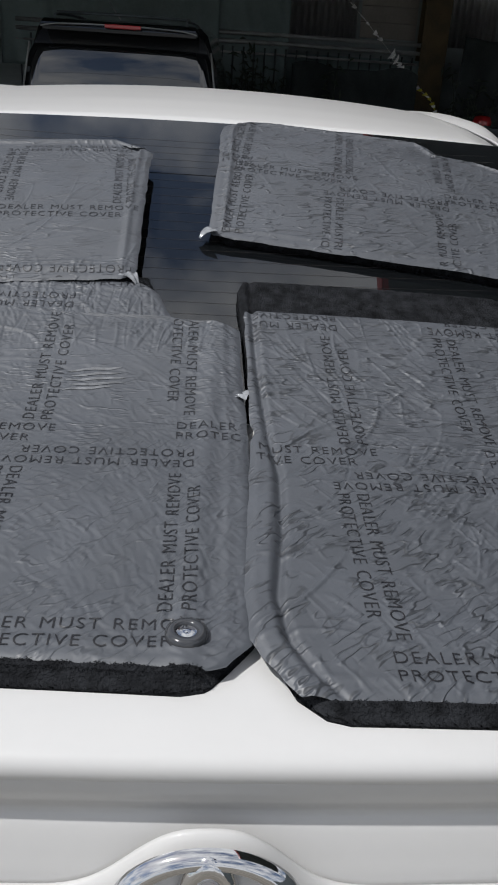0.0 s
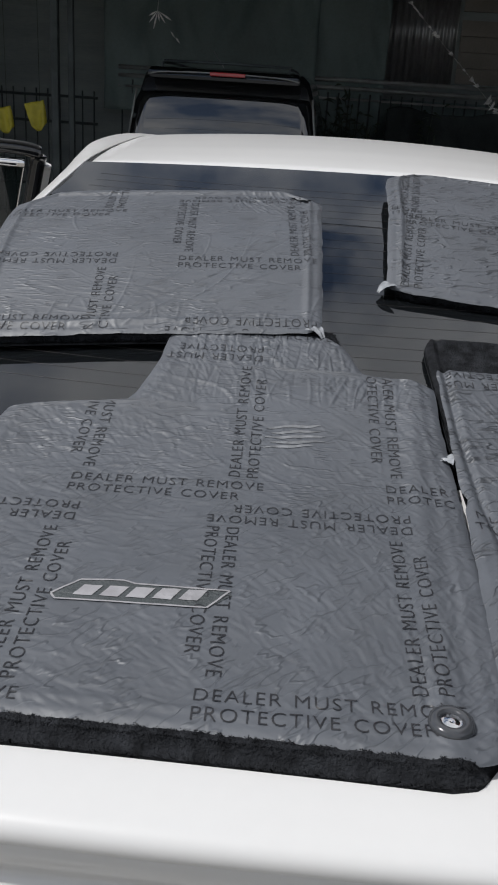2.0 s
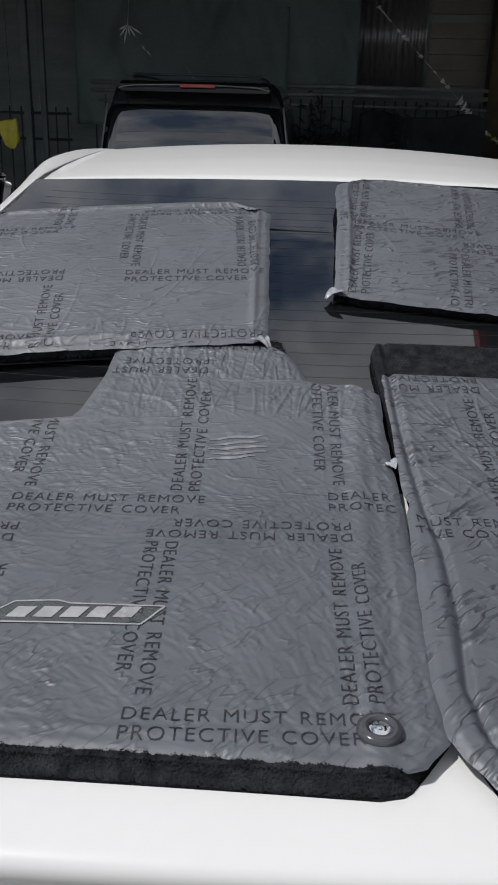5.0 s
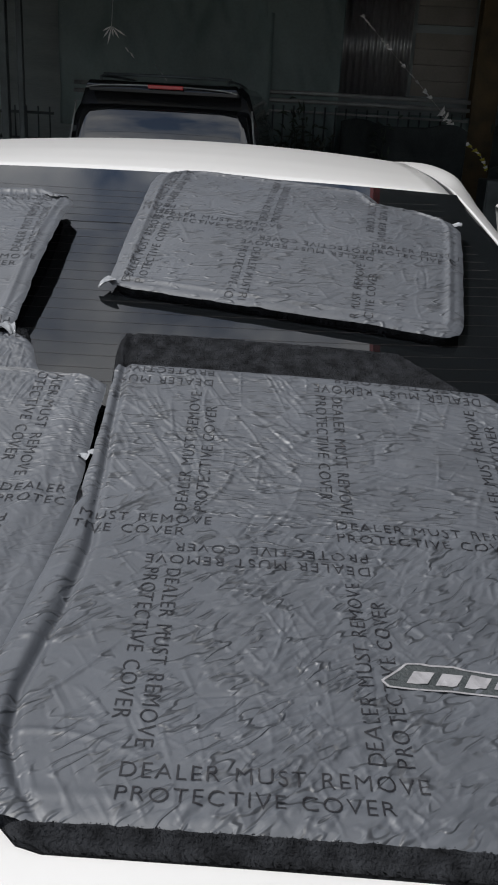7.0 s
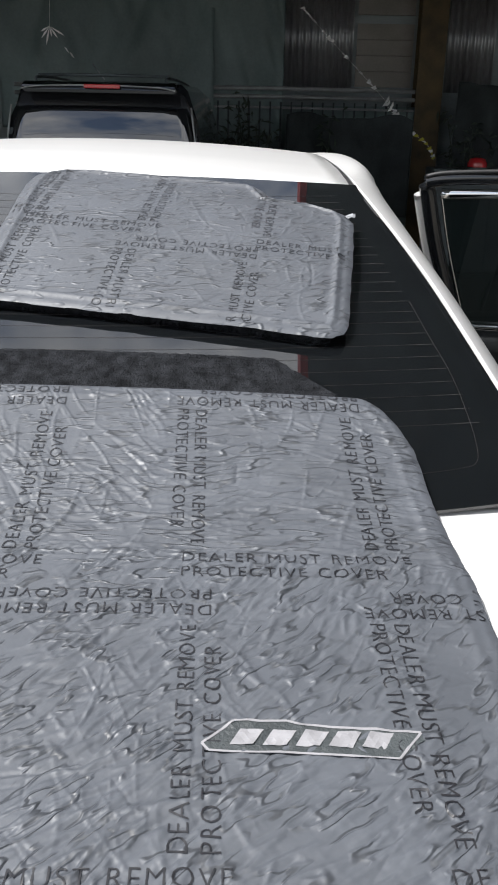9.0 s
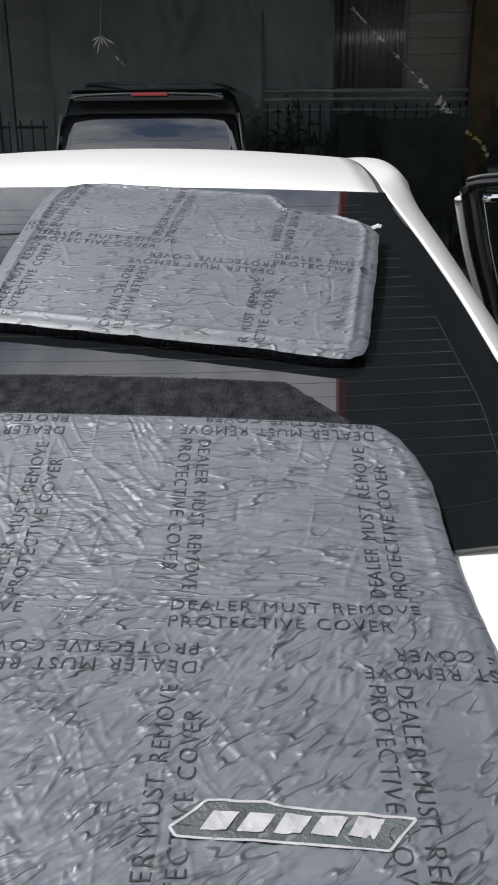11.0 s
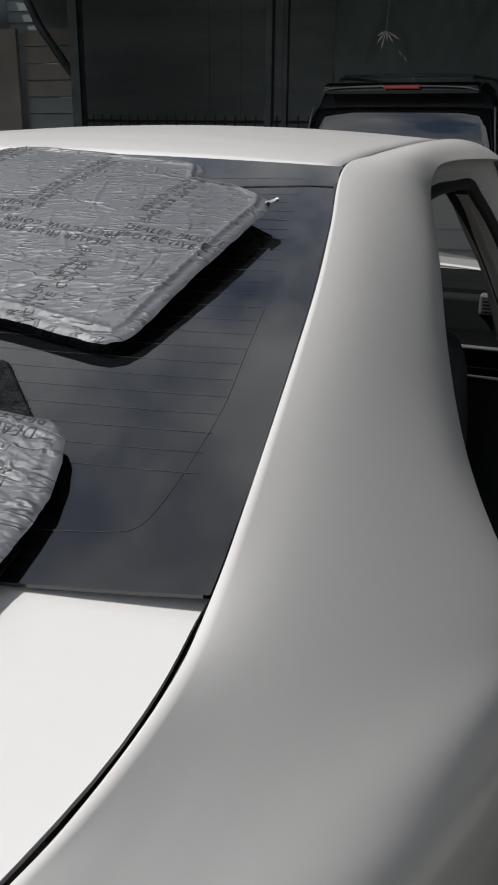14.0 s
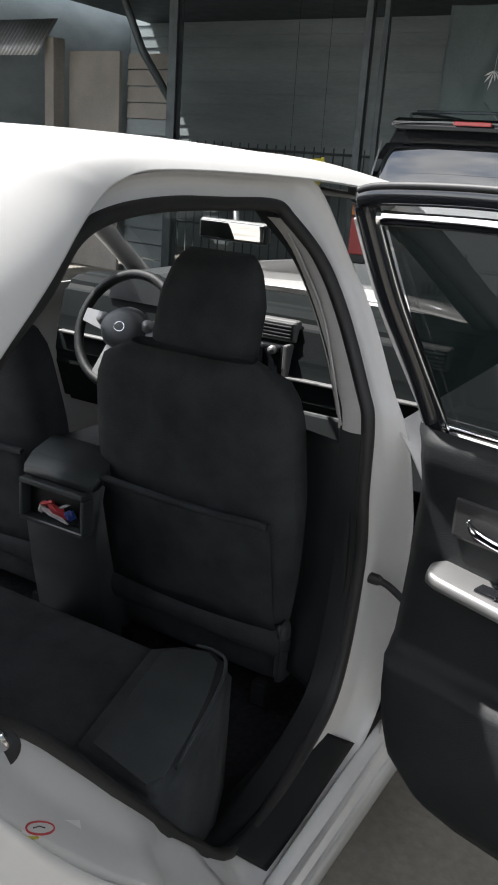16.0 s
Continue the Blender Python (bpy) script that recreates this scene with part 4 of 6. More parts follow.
ob = sheet("windscreen", screen, 16, 17, CLEAR, car, "green tinted windscreen")
ob.visible_shadow = False
sheet("bonnet", lambda u, v: ((2 * v - 1) * (0.78 - 0.06 * u), 3.36 + u * 1.22 - 0.12 * (2 * v - 1) ** 2, 1.045 + 0.03 * (1 - (2 * v - 1) ** 2) - 0.20 * u ** 1.8), 20, 21, PAINT, car, thick=0.004)
sheet("front_bumper", lambda u, v: (0.80 * math.sin((2 * u - 1) * math.pi / 2), 4.70 - 0.42 * (1 - math.cos((2 * u - 1) * math.pi / 2)), 0.22 + 0.64 * v), 25, 8, PAINT, car, thick=0.004)
sheet("headliner", lambda u, v: ((2 * v - 1) * 0.55, 1.20 + u * 1.42, 1.475 - 0.035 * (2 * v - 1) ** 2 + 0.03 * math.sin(math.pi * u)), 12, 13, TRIMGREY, car, "grey headliner", thick=0.008)
sheet("cabin_floor", lambda u, v: ((2 * v - 1) * 0.80, 0.95 + u * 2.5, 0.26 + 0.10 * math.exp(-((2 * v - 1) * 6) ** 2)), 16, 25, CARPET, car, "black cabin carpet", thick=0.02)
sheet("firewall", lambda u, v: ((2 * v - 1) * 0.84, 3.42, 0.2 + 0.82 * u), 3, 3, VINYL, car, thick=0.02)
for s in (-1, 1):
    box_part("wheelhouse_trim", (min(s * 0.60, s * 0.775), max(s * 0.60, s * 0.775), 0.96, 1.30, 0.25, 0.72), FABRIC, car, "black wheelhouse trim", 0.05, 3)
    box_part("floor_trim", (min(s * 0.70, s * 0.79), max(s * 0.70, s * 0.79), 1.35, 2.1, 0.24, 0.34), LINING, car, "black floor edge trim", 0.02, 2)
box_part("boot_wall", (-0.80, 0.80, 0.93, 0.97, 0.2, 1.05), VINYL, car, bevel=0.004)


def cushion(name, x0, x1, y0, y1, z0, z1, mat, parent, r=0.05, label="", m=None):
    """A padded block with well rounded edges and a slightly domed top."""
    bm = bmesh.new()
    vs = box(bm, x0, x1, y0, y1, z0, z1, r, 4)
    if m is not None:
        bmesh.ops.transform(bm, matrix=m, verts=bm.verts)
    return part(name, bm, mat, parent, label, True)


# Rear bench.
bench = cushion("rear_bench", -0.66, 0.70, 1.12, 1.76, 0.36, 0.61, FABRIC, car, 0.06, "black cloth rear bench")
bm = bmesh.new()
prism(bm, [(0.52, 1.71), (0.575, 1.765), (0.64, 1.79), (0.69, 1.765), (0.735, 1.66), (0.80, 1.43), (0.78, 1.38), (0.60, 1.40)], 0.33, 0.622, "z")
bmesh.ops.bevel(bm, geom=list(bm.edges), offset=0.02, segments=3, affect="EDGES")
part("side_bolster", bm, FABRIC, bench, "black side bolster of the bench", True)
bm = bmesh.new()
prism(bm, [(0.567, 1.705), (0.598, 1.742), (0.638, 1.758), (0.670, 1.738), (0.705, 1.66), (0.745, 1.54), (0.772, 1.435), (0.762, 1.405), (0.635, 1.432)], 0.6225, 0.6255, "z")
part("bolster_top", bm, GREYVINYL, bench, "grey vinyl top of the bolster")
tube("piping", spline([(0.60, 1.772, 0.619), (0.64, 1.774, 0.622), (0.68, 1.752, 0.623), (0.720, 1.66, 0.624), (0.775, 1.46, 0.623)], 24), 0.0032, GREYVINYL, bench, "stitched edge", sides=6)
back_m = pose(0, 1.12, 0.5, 12, 0, 0)
cushion("bench_back", -0.64, 0.64, -0.10, 0.06, 0.0, 0.66, FABRIC, bench, 0.05, m=back_m)
for x in (-0.36, 0.36):
    cushion("rest_pad", x - 0.12, x + 0.12, -0.09, 0.02, 0.64, 0.78, FABRIC, bench, 0.04, m=back_m)


def front_seat(cx, name="front_seat"):
    m, low, top = pose(cx, 2.138, 0.42, 11.5, 0, 0), pose(cx, 2.11, 0.42), pose(cx, 2.055, 1.112, -14, 0, 0)
    # Back, tapering to the shoulders.
    rows, nz, na = [], 18, 28
    for i in range(nz):
        h = i / (nz - 1)
        half = float(np.interp(h, (0, 0.1, 0.6, 0.86, 0.95, 1.0), (0.25, 0.272, 0.278, 0.262, 0.236, 0.16)))
        deep = float(np.interp(h, (0, 0.1, 0.9, 1.0), (0.075, 0.085, 0.06, 0.025)))
        for j in range(na):
            a = 2 * math.pi * j / na
            c, s = math.cos(a), math.sin(a)
            p = 0.38
            rows.append(m @ Vector((half * math.copysign(abs(c) ** p, c), 0.06 + deep * math.copysign(abs(s) ** 0.6, s), 0.02 + 0.68 * h)))
    fc = grid_faces(nz, na, True) + [tuple(range(na)), tuple((nz - 1) * na + j for j in reversed(range(na)))]
    seat = mesh_object(name, rows, fc, FABRIC, car, "black cloth front seat")
    # Map pocket with its padded upper edge.
    sheet("pocket", lambda u, v: tuple(m @ Vector(((2 * u - 1) * 0.235, -0.022 - 0.010 * math.sin(math.pi * u) - 0.006 * v, 0.075 + 0.295 * v))), 12, 8, FABRIC, seat, "black map pocket", thick=0.004)
    tube("pocket_edge", [m @ Vector((x, -0.036 - 0.010 * math.cos(x * 6.5), 0.372)) for x in np.linspace(-0.235, 0.235, 16)], 0.009, FABRIC, seat, sides=8)
    cushion("lower_roll", -0.285, 0.275, -0.045, 0.06, 0.0, 0.085, FABRIC, seat, 0.035, "padded lower edge of the seat back", m)
    cushion("base", -0.25, 0.25, 0.02, 0.52, -0.10, 0.09, FABRIC, seat, 0.05, m=low)
    cushion("recliner_cover", -0.27, -0.24, -0.02, 0.14, -0.06, 0.10, VINYL, seat, 0.02, m=low)
    cushion("recliner_cover", 0.24, 0.27, -0.02, 0.14, -0.06, 0.10, VINYL, seat, 0.02, m=low)
    # Head restraint: an upright pad, narrower at the top.
    rows, nz, na = [], 14, 24
    for i in range(nz):
        h = i / (nz - 1)
        half = float(np.interp(h, (0, 0.08, 0.55, 0.9, 1.0), (0.112, 0.126, 0.127, 0.102, 0.082)))
        deep = float(np.interp(h, (0, 0.1, 0.8, 1.0), (0.035, 0.05, 0.04, 0.015)))
        for j in range(na):
            a = 2 * math.pi * j / na
            c, s = math.cos(a), math.sin(a)
            rows.append(top @ Vector((half * math.copysign(abs(c) ** 0.34, c), 0.045 + deep * math.copysign(abs(s) ** 0.6, s), 0.228 * h)))
    fc = grid_faces(nz, na, True) + [tuple(range(na)), tuple((nz - 1) * na + j for j in reversed(range(na)))]
    mesh_object("headrest", rows, fc, FABRIC, seat)
    for x in (-0.06, 0.06):
        tube("headrest_rod", [m @ Vector((x, 0.06, 0.62)), top @ Vector((x, 0.045, 0.03))], 0.006, CHROME, seat, sides=8)
    for x in (-0.2, 0.2):
        box_part("seat_rail", (cx + x - 0.02, cx + x + 0.02, 2.11, 2.65, 0.27, 0.33), LINING, seat, bevel=0.004)


front_seat(0.362)
front_seat(-0.355)

# Console between the seats: a rounded cap over an open bin that faces the bench.
bm = bmesh.new()
prism(bm, [(2.045, 0.30), (2.02, 0.50), (2.005, 0.62), (2.008, 0.70), (2.02, 0.745), (2.05, 0.785), (2.12, 0.812), (2.5, 0.80), (2.95, 0.74), (2.95, 0.28)], -0.085, 0.145, "x")
for v in bm.verts:
    if v.co.y > 2.1 and v.co.x > 0.1:
        v.co.x = 0.085
bmesh.ops.bevel(bm, geom=[e for e in bm.edges if abs(e.verts[0].co.x - e.verts[1].co.x) < 1e-6], offset=0.014, segments=3, affect="EDGES")
console = part("centre_console", bm, VINYL, car, "black centre console", True)
bm = bmesh.new()
prism(bm, [(1.985, 0.742), (1.990, 0.768), (2.02, 0.796), (2.10, 0.822), (2.12, 0.80), (2.05, 0.77), (2.02, 0.74)], -0.08, 0.14, "x")
bmesh.ops.bevel(bm, geom=list(bm.edges), offset=0.006, segments=2, affect="EDGES")
part("armrest_cap", bm, GREYVINYL, console, "grey padded console cap", True)
# Thin black panel stands in for the shade inside the bin.
box_part("bin_shade_panel", (-0.060, 0.122, 1.996, 2.002, 0.64, 0.735), RUBBER, console, "black panel for the shade inside the open bin", 0.002)
for name, dims in (("bin_rim", (-0.072, 0.134, 1.968, 2.006, 0.726, 0.742)), ("bin_rim", (-0.072, 0.134, 1.968, 2.006, 0.630, 0.642)), ("bin_rim", (-0.074, -0.062, 1.968, 2.006, 0.642, 0.726)), ("bin_rim", (0.124, 0.136, 1.968, 2.006, 0.642, 0.726))):
    box_part(name, dims, GREYVINYL, console, "grey rim of the bin", 0.004)
tube("bin_trim", [(-0.07, 1.9665, 0.6435), (0.03, 1.965, 0.6435), (0.13, 1.9665, 0.6435)], 0.0022, SILVER, console, "bright line under the bin", sides=6)
wrap = thing("snack_wrapper", "crumpled red and blue snack wrapper in the console bin", "wrapper", CAR @ pose(0.035, 1.982, 0.668))
for k, (mat, dx, dz, sx, sz, tip) in enumerate(((REDPRINT, 0.004, 0.010, 0.040, 0.016, 18), (REDPRINT, -0.026, 0.020, 0.032, 0.008, -20), (BLUEPRINT, 0.048, 0.010, 0.022, 0.016, 10), (PAPER, -0.006, -0.006, 0.050, 0.007, 14), (PAPER, 0.030, 0.026, 0.020, 0.004, -24), (PAPER, -0.045, 0.000, 0.012, 0.012, 40))):
    rng = random.Random(k)
    bm = bmesh.new()
    r = bmesh.ops.create_icosphere(bm, subdivisions=2, radius=1)
    for v in r["verts"]:
        v.co = Vector((v.co.x * sx * rng.uniform(0.5, 1.15), v.co.y * 0.010 * rng.uniform(0.4, 1.3), v.co.z * sz * rng.uniform(0.3, 1.2)))
    bmesh.ops.transform(bm, matrix=pose(dx, 0, dz, 0, tip, 0), verts=bm.verts)
    part("fold", bm, mat, wrap)

# Dashboard, vents, radio, wheel, mirror.
bm = bmesh.new()
prism(bm, [(2.86, 0.62), (2.80, 0.80), (2.82, 0.92), (2.86, 1.055), (2.95, 1.085), (3.40, 1.05), (3.40, 0.62)], -0.74, 0.74, "x")
bmesh.ops.bevel(bm, geom=[e for e in bm.edges if abs(e.verts[0].co.x - e.verts[1].co.x) > 1], offset=0.025, segments=3, affect="EDGES")
dash = part("dashboard", bm, DASH, car, "grey dashboard with silver trim")
box_part("dash_strip", (-0.72, 0.72, 2.795, 2.83, 0.885, 0.895), SILVER, dash, "grey dashboard strip", 0.004)
box_part("dash_lower", (0.14, 0.72, 2.80, 2.82, 0.63, 0.80), VINYL, dash, "black glove box lid", 0.01)
for cx in (-0.03, 0.139, 0.62):
    box_part("vent_frame", (cx - 0.07, cx + 0.07, 2.832, 2.872, 0.992, 1.058), SILVER, dash, "silver vent frame", 0.008)
    box_part("vent_hollow", (cx - 0.06, cx + 0.06, 2.826, 2.836, 1.0, 1.05), RUBBER, dash, "dark vent", 0.002)
    for k in range(4):
        box_part("vent_slat", (cx - 0.058, cx + 0.058, 2.818, 2.83, 1.006 + k * 0.011, 1.010 + k * 0.011), VINYL, dash, "", 0.001)
box_part("radio", (-0.08, 0.18, 2.80, 2.84, 0.84, 0.985), BLACKPAINT, dash, "dark radio panel", 0.008)
box_part("radio_screen", (-0.02, 0.12, 2.794, 2.801, 0.89, 0.975), DARKGLASS, dash, "", 0.002)
for sx in (-0.095, 0.195):
    box_part("radio_trim", (sx - 0.008, sx + 0.008, 2.795, 2.84, 0.76, 0.99), SILVER, dash, "", 0.004)
    lathe("knob", [(0.0, 0.016), (0.012, 0.015), (0.014, 0.0)], pose(0.05 + (sx - 0.05) * 0.7, 2.80, 0.97, 90, 0, 0), SILVER, dash, "", 16)
bm = bmesh.new()
prism(bm, [(-0.53, 1.03), (-0.50, 1.11), (-0.42, 1.135), (-0.32, 1.135), (-0.24, 1.11), (-0.21, 1.03)], 2.84, 3.05, "y")
part("cowl", bm, VINYL, dash, "black instrument hood", False)

wm = pose(-0.307, 2.66, 0.977, 66, 0, 0)
ring = [wm @ Vector((0.182 * math.cos(a), 0.182 * math.sin(a), 0)) for a in np.linspace(0, 2 * math.pi, 48, endpoint=False)]
wheel = tube("steering_wheel", ring, 0.0160, LINING, car, "black steering wheel with silver spokes", sides=10, closed=True)
lathe("hub", [(0.0, 0.036), (0.04, 0.034), (0.066, 0.025), (0.080, 0.0), (0.07, -0.03), (0, -0.035)], wm @ Matrix.Diagonal((1.2, 0.92, 1, 1)), VINYL, wheel, "", 32)
lathe("hub_badge", [(0.014, 0.032), (0.017, 0.036), (0.021, 0.034), (0.022, 0.03)], wm @ Matrix.Diagonal((1.1, 0.85, 1, 1)), CHROME, wheel, "chrome oval badge", 24)
for a, w in ((math.radians(172), 0.03), (math.radians(8), 0.03), (math.radians(250), 0.026), (math.radians(290), 0.026)):
    d, e = Vector((math.cos(a), math.sin(a), 0)), Vector((-math.sin(a), math.cos(a), 0))
    bm = bmesh.new()
    pts = [d * 0.06 + e * w, d * 0.178 + e * w * 0.7, d * 0.178 - e * w * 0.7, d * 0.06 - e * w]
    lo, hi = [bm.verts.new(wm @ (p + Vector((0, 0, -0.008)))) for p in pts], [bm.verts.new(wm @ (p + Vector((0, 0, 0.010)))) for p in pts]
    bm.faces.new(lo), bm.faces.new(hi[::-1])
    for i in range(4):
        bm.faces.new((lo[i], lo[(i + 1) % 4], hi[(i + 1) % 4], hi[i]))
    part("spoke", bm, SILVER, wheel, "silver spoke")
for sx in (-0.09, 0.09):
    lathe("spoke_button", [(0.0, 0.026), (0.018, 0.024), (0.022, 0.01)], wm @ pose(sx, 0.02, 0), SILVER, wheel, "", 16)
tube("column", [wm @ Vector((0, 0, -0.02)), wm @ Vector((0, 0, -0.28))], 0.05, VINYL, wheel, sides=12)
for sx in (-1, 1):
    tube("stalk", [wm @ Vector((sx * 0.05, 0.0, -0.06)), wm @ Vector((sx * 0.19, 0.04, -0.05))], 0.009, VINYL, wheel, sides=8)

mirror = box_part("inside_mirror", (-0.115, 0.115, 2.64, 2.665, 1.29, 1.35), VINYL, car, "black inside mirror", 0.012, 3, pose(0.08, 0, 0, 0, 0, 0))
box_part("mirror_face", (-0.105, 0.105, 2.636, 2.641, 1.297, 1.343), MIRROR, mirror, "", 0.002, 1, pose(0.08, 0, 0, 0, 0, 0))
tube("mirror_arm", [(0.08, 2.66, 1.345), (0.06, 2.68, 1.40), (0.0, 2.70, 1.455)], 0.009, VINYL, mirror, sides=8)

# Stickers on the door frame.
def on_frame(k, v, out=0.0):
    """A place on the right door frame: k round the ring, v from its outer edge to the seal."""
    i, w = int(k / 22 * NR), k / 22 * NR - int(k / 22 * NR)
    a, b = [r[i % NR] * (1 - w) + r[(i + 1) % NR] * w for r in (o_ring, i_ring)]
    return a + v * (b - a) + np.array((-0.016 * (1 - abs(v - 0.45)) + out, 0, 0))


def on_sticker(along, over, out=0.0):
    """A place on the sticker: along the sill of the frame and over it, from its oval's middle."""
    return on_frame(17.77 - 0.077 * along + 0.006 * over, 0.095 + 0.070 * along + 0.058 * over, out)


sticker = mesh_object("sticker", [on_sticker(a, b, 0.0015) for a in np.linspace(-1.25, 3.2, 8) for b in (-1.3, 0, 1.3)], grid_faces(8, 3), PAPER, car, "white warning sticker on the door frame")
w = np.linspace(0, 2 * math.pi, 24, endpoint=False)
tube("oval", [on_sticker(math.cos(a), math.sin(a), 0.0022) for a in w], 0.0013, REDPRINT, sticker, "red oval on the sticker", sides=5, closed=True)
tube("sign", [on_sticker(-0.5 + 0.4 * i, 0.25 * (i % 2), 0.0022) for i in range(3)], 0.0009, RUBBER, sticker, "dark sign in the oval", sides=5)
tube("arc", [on_sticker(-0.5 + 1.0 * math.cos(a), -0.3 + 1.2 * math.sin(a), 0.0024) for a in np.linspace(3.3, 5.0, 8)], 0.0016, YELLOW, sticker, "yellow arc under the oval", sides=5)


# Rear doors, swung wide open. Local frame: s along the door from its hinge edge, o away from the tail, z up.
def open_door(side):
    d, n = Vector((0.970 * side, -0.243, 0)), Vector((0.243 * side, 0.970, 0))
    hinge = Vector((0.799 * side, 1.884, 0))

    def at(s, o, z):
        return hinge + d * s + n * o + Vector((0, 0, z))

    def lean(z):
        return float(np.interp(z, (0.3, 0.6, 0.95, 1.05, 1.475), (0.165, 0.195, 0.195, 0.165, 0.0)))

    def front(z):
        return float(np.interp(z, (0.30, 0.36, 0.42, 0.5, 0.62, 1.05, 1.475), (0.26, 0.17, 0.11, 0.075, 0.052, 0.080, 0.0)))

    def rear(z):
        return float(np.interp(z, (0.30, 0.42, 0.5, 0.65, 0.8, 0.94, 1.05), (0.40, 0.56, 0.66, 0.82, 0.92, 0.99, 1.0)))

    def skin(u, v):
        z = 0.30 + 0.78 * v
        return at(front(z) + u * (rear(z) - front(z)), lean(z) + 0.012, z)

    door = sheet("rear_door", skin, 20, 16, PAINT, car, "open rear door, white outside, black lined inside", thick=0.005)
    # Padded inner panel, with a fold above the bin.
    depths = ((0.30, 0.02), (0.345, 0.06), (0.43, 0.085), (0.56, 0.095), (0.615, 0.09), (0.625, 0.045), (0.70, 0.042), (0.80, 0.045), (0.85, 0.06), (0.90, 0.06), (0.98, 0.065), (1.04, 0.075), (1.075, 0.06), (1.088, 0.03))

    def lining(u, v):
        z = 0.30 + 0.788 * v
        k = float(np.interp(z, [a for a, _ in depths], [b for _, b in depths]))
        edge = min(1.0, u / 0.05, (1 - u) / 0.05)
        s = front(z) + u * (rear(z) - front(z)) + 0.004
        return at(s, lean(z) - k * (0.35 + 0.65 * math.sin(edge * math.pi / 2)), z)
    sheet("inner_panel", lining, 50, 60, LINING, door, "black vinyl door lining")
    sheet("bin_floor", lambda u, v: at(0.16 + 0.5 * u, 0.17 - 0.065 * v, 0.475 + 0.01 * v), 8, 4, VINYL, door)
    # Window frame: black uprights, waist strip, bright inner edge.
    top = [at(s, o, z) for s, o, z in ((0.0, 0.0, 1.468), (0.06, -0.004, 1.479), (0.25, -0.004, 1.486), (0.45, 0.0, 1.476), (0.65, 0.02, 1.43), (0.82, 0.06, 1.33), (0.93, 0.11, 1.19), (0.985, 0.15, 1.08))]
    tube("window_frame", spline(top, 40), 0.017, BLACKPAINT, door, "black window frame", sides=10)
    tube("frame_ridge", spline([p + Vector((0, 0, 0.014)) - n * 0.012 for p in top], 40), 0.006, RUBBER, door, "black weather strip", sides=6)
    tube("window_frame", spline([at(0.004, 0.004, 1.462), at(0.035, 0.055, 1.32), at(0.075, 0.11, 1.19), at(0.108, 0.158, 1.065)], 20), 0.021, BLACKPAINT, door, "black window frame", sides=10)
    tube("frame_cover", spline([at(-0.012, 0.02, 1.44), at(0.02, 0.07, 1.30), at(0.062, 0.125, 1.17), at(0.10, 0.17, 1.065)], 20), 0.016, PAINT, door, "white frame edge", sides=8)
    inner = [at(s, o, z) for s, o, z in ((0.040, -0.006, 1.442), (0.25, -0.010, 1.449), (0.45, -0.004, 1.440), (0.63, 0.016, 1.397), (0.78, 0.055, 1.31), (0.89, 0.105, 1.18), (0.93, 0.14, 1.10))]
    tube("bright_strip", spline(inner, 40), 0.0075, CHROME, door, "bright window strip", sides=8, flat=1.5)
    tube("bright_strip", spline([at(0.040, -0.004, 1.44), at(0.066, 0.04, 1.32), at(0.10, 0.09, 1.20), at(0.135, 0.140, 1.088)], 20), 0.0032, CHROME, door, "bright window strip", sides=6)
    tube("waist_strip", [at(0.12, 0.145, 1.092), at(0.5, 0.142, 1.097), at(0.95, 0.145, 1.092)], 0.006, CHROME, door, "bright waist strip", sides=6)

    def pane(u, v):
        z = 1.08 + 0.375 * v
        s0 = front(z) + 0.035
        s1 = float(np.interp(z, (1.08, 1.19, 1.33, 1.43, 1.475), (0.96, 0.90, 0.79, 0.62, 0.45)))
        return at(s0 + u * (s1 - s0), lean(z) - 0.006 * v + 0.004, z)
    ob = sheet("window_pane", pane, 12, 10, SMOKED, door, "smoked door glass")
    ob.visible_shadow = False
    # Arm rest with window switch, pull handle.
    arm = [at(s, 0.105, z) for s, z in ((0.165, 0.838), (0.25, 0.832), (0.40, 0.822), (0.55, 0.812), (0.70, 0.80))]
    verts = []
    for i, p in enumerate(spline(arm, 24)):
        w = float(np.interp(i / 23, (0, 0.04, 0.12, 0.9, 1), (0.010, 0.036, 0.046, 0.046, 0.02)))
        p = Vector(p)
        for a in range(12):
            c, sn = math.cos(a * math.pi / 6), math.sin(a * math.pi / 6)
            verts.append(p + n * w * math.copysign(abs(c) ** 0.4, c) + Vector((0, 0, 0.013 * math.copysign(abs(sn) ** 0.35, sn))))
    mesh_object("armrest", verts, grid_faces(24, 12, True) + [tuple(range(12)), tuple(23 * 12 + j for j in reversed(range(12)))], SILVER, door, "silver armrest trim")
    for k in range(2):
        bm = bmesh.new()
        box(bm, -0.022, 0.022, -0.016, 0.016, 0, 0.008, 0.003)
        turn = Matrix((d, n, Vector((0, 0, 1)))).transposed().to_4x4()
        bmesh.ops.transform(bm, matrix=Matrix.Translation(at(0.285 + 0.052 * k, 0.095, 0.841 - 0.0035 * k)) @ turn, verts=bm.verts)
        part("window_switch", bm, BLACKPAINT, door, "black window switch")
    tube("pull_handle", spline([at(0.22, 0.115, 0.945), at(0.245, 0.095, 0.94), at(0.30, 0.093, 0.932), at(0.36, 0.097, 0.928)], 12), 0.009, CHROME, door, "chrome door pull", sides=8)
    bm = bmesh.new()
    turn = Matrix((d, n, Vector((0, 0, 1)))).transposed().to_4x4()
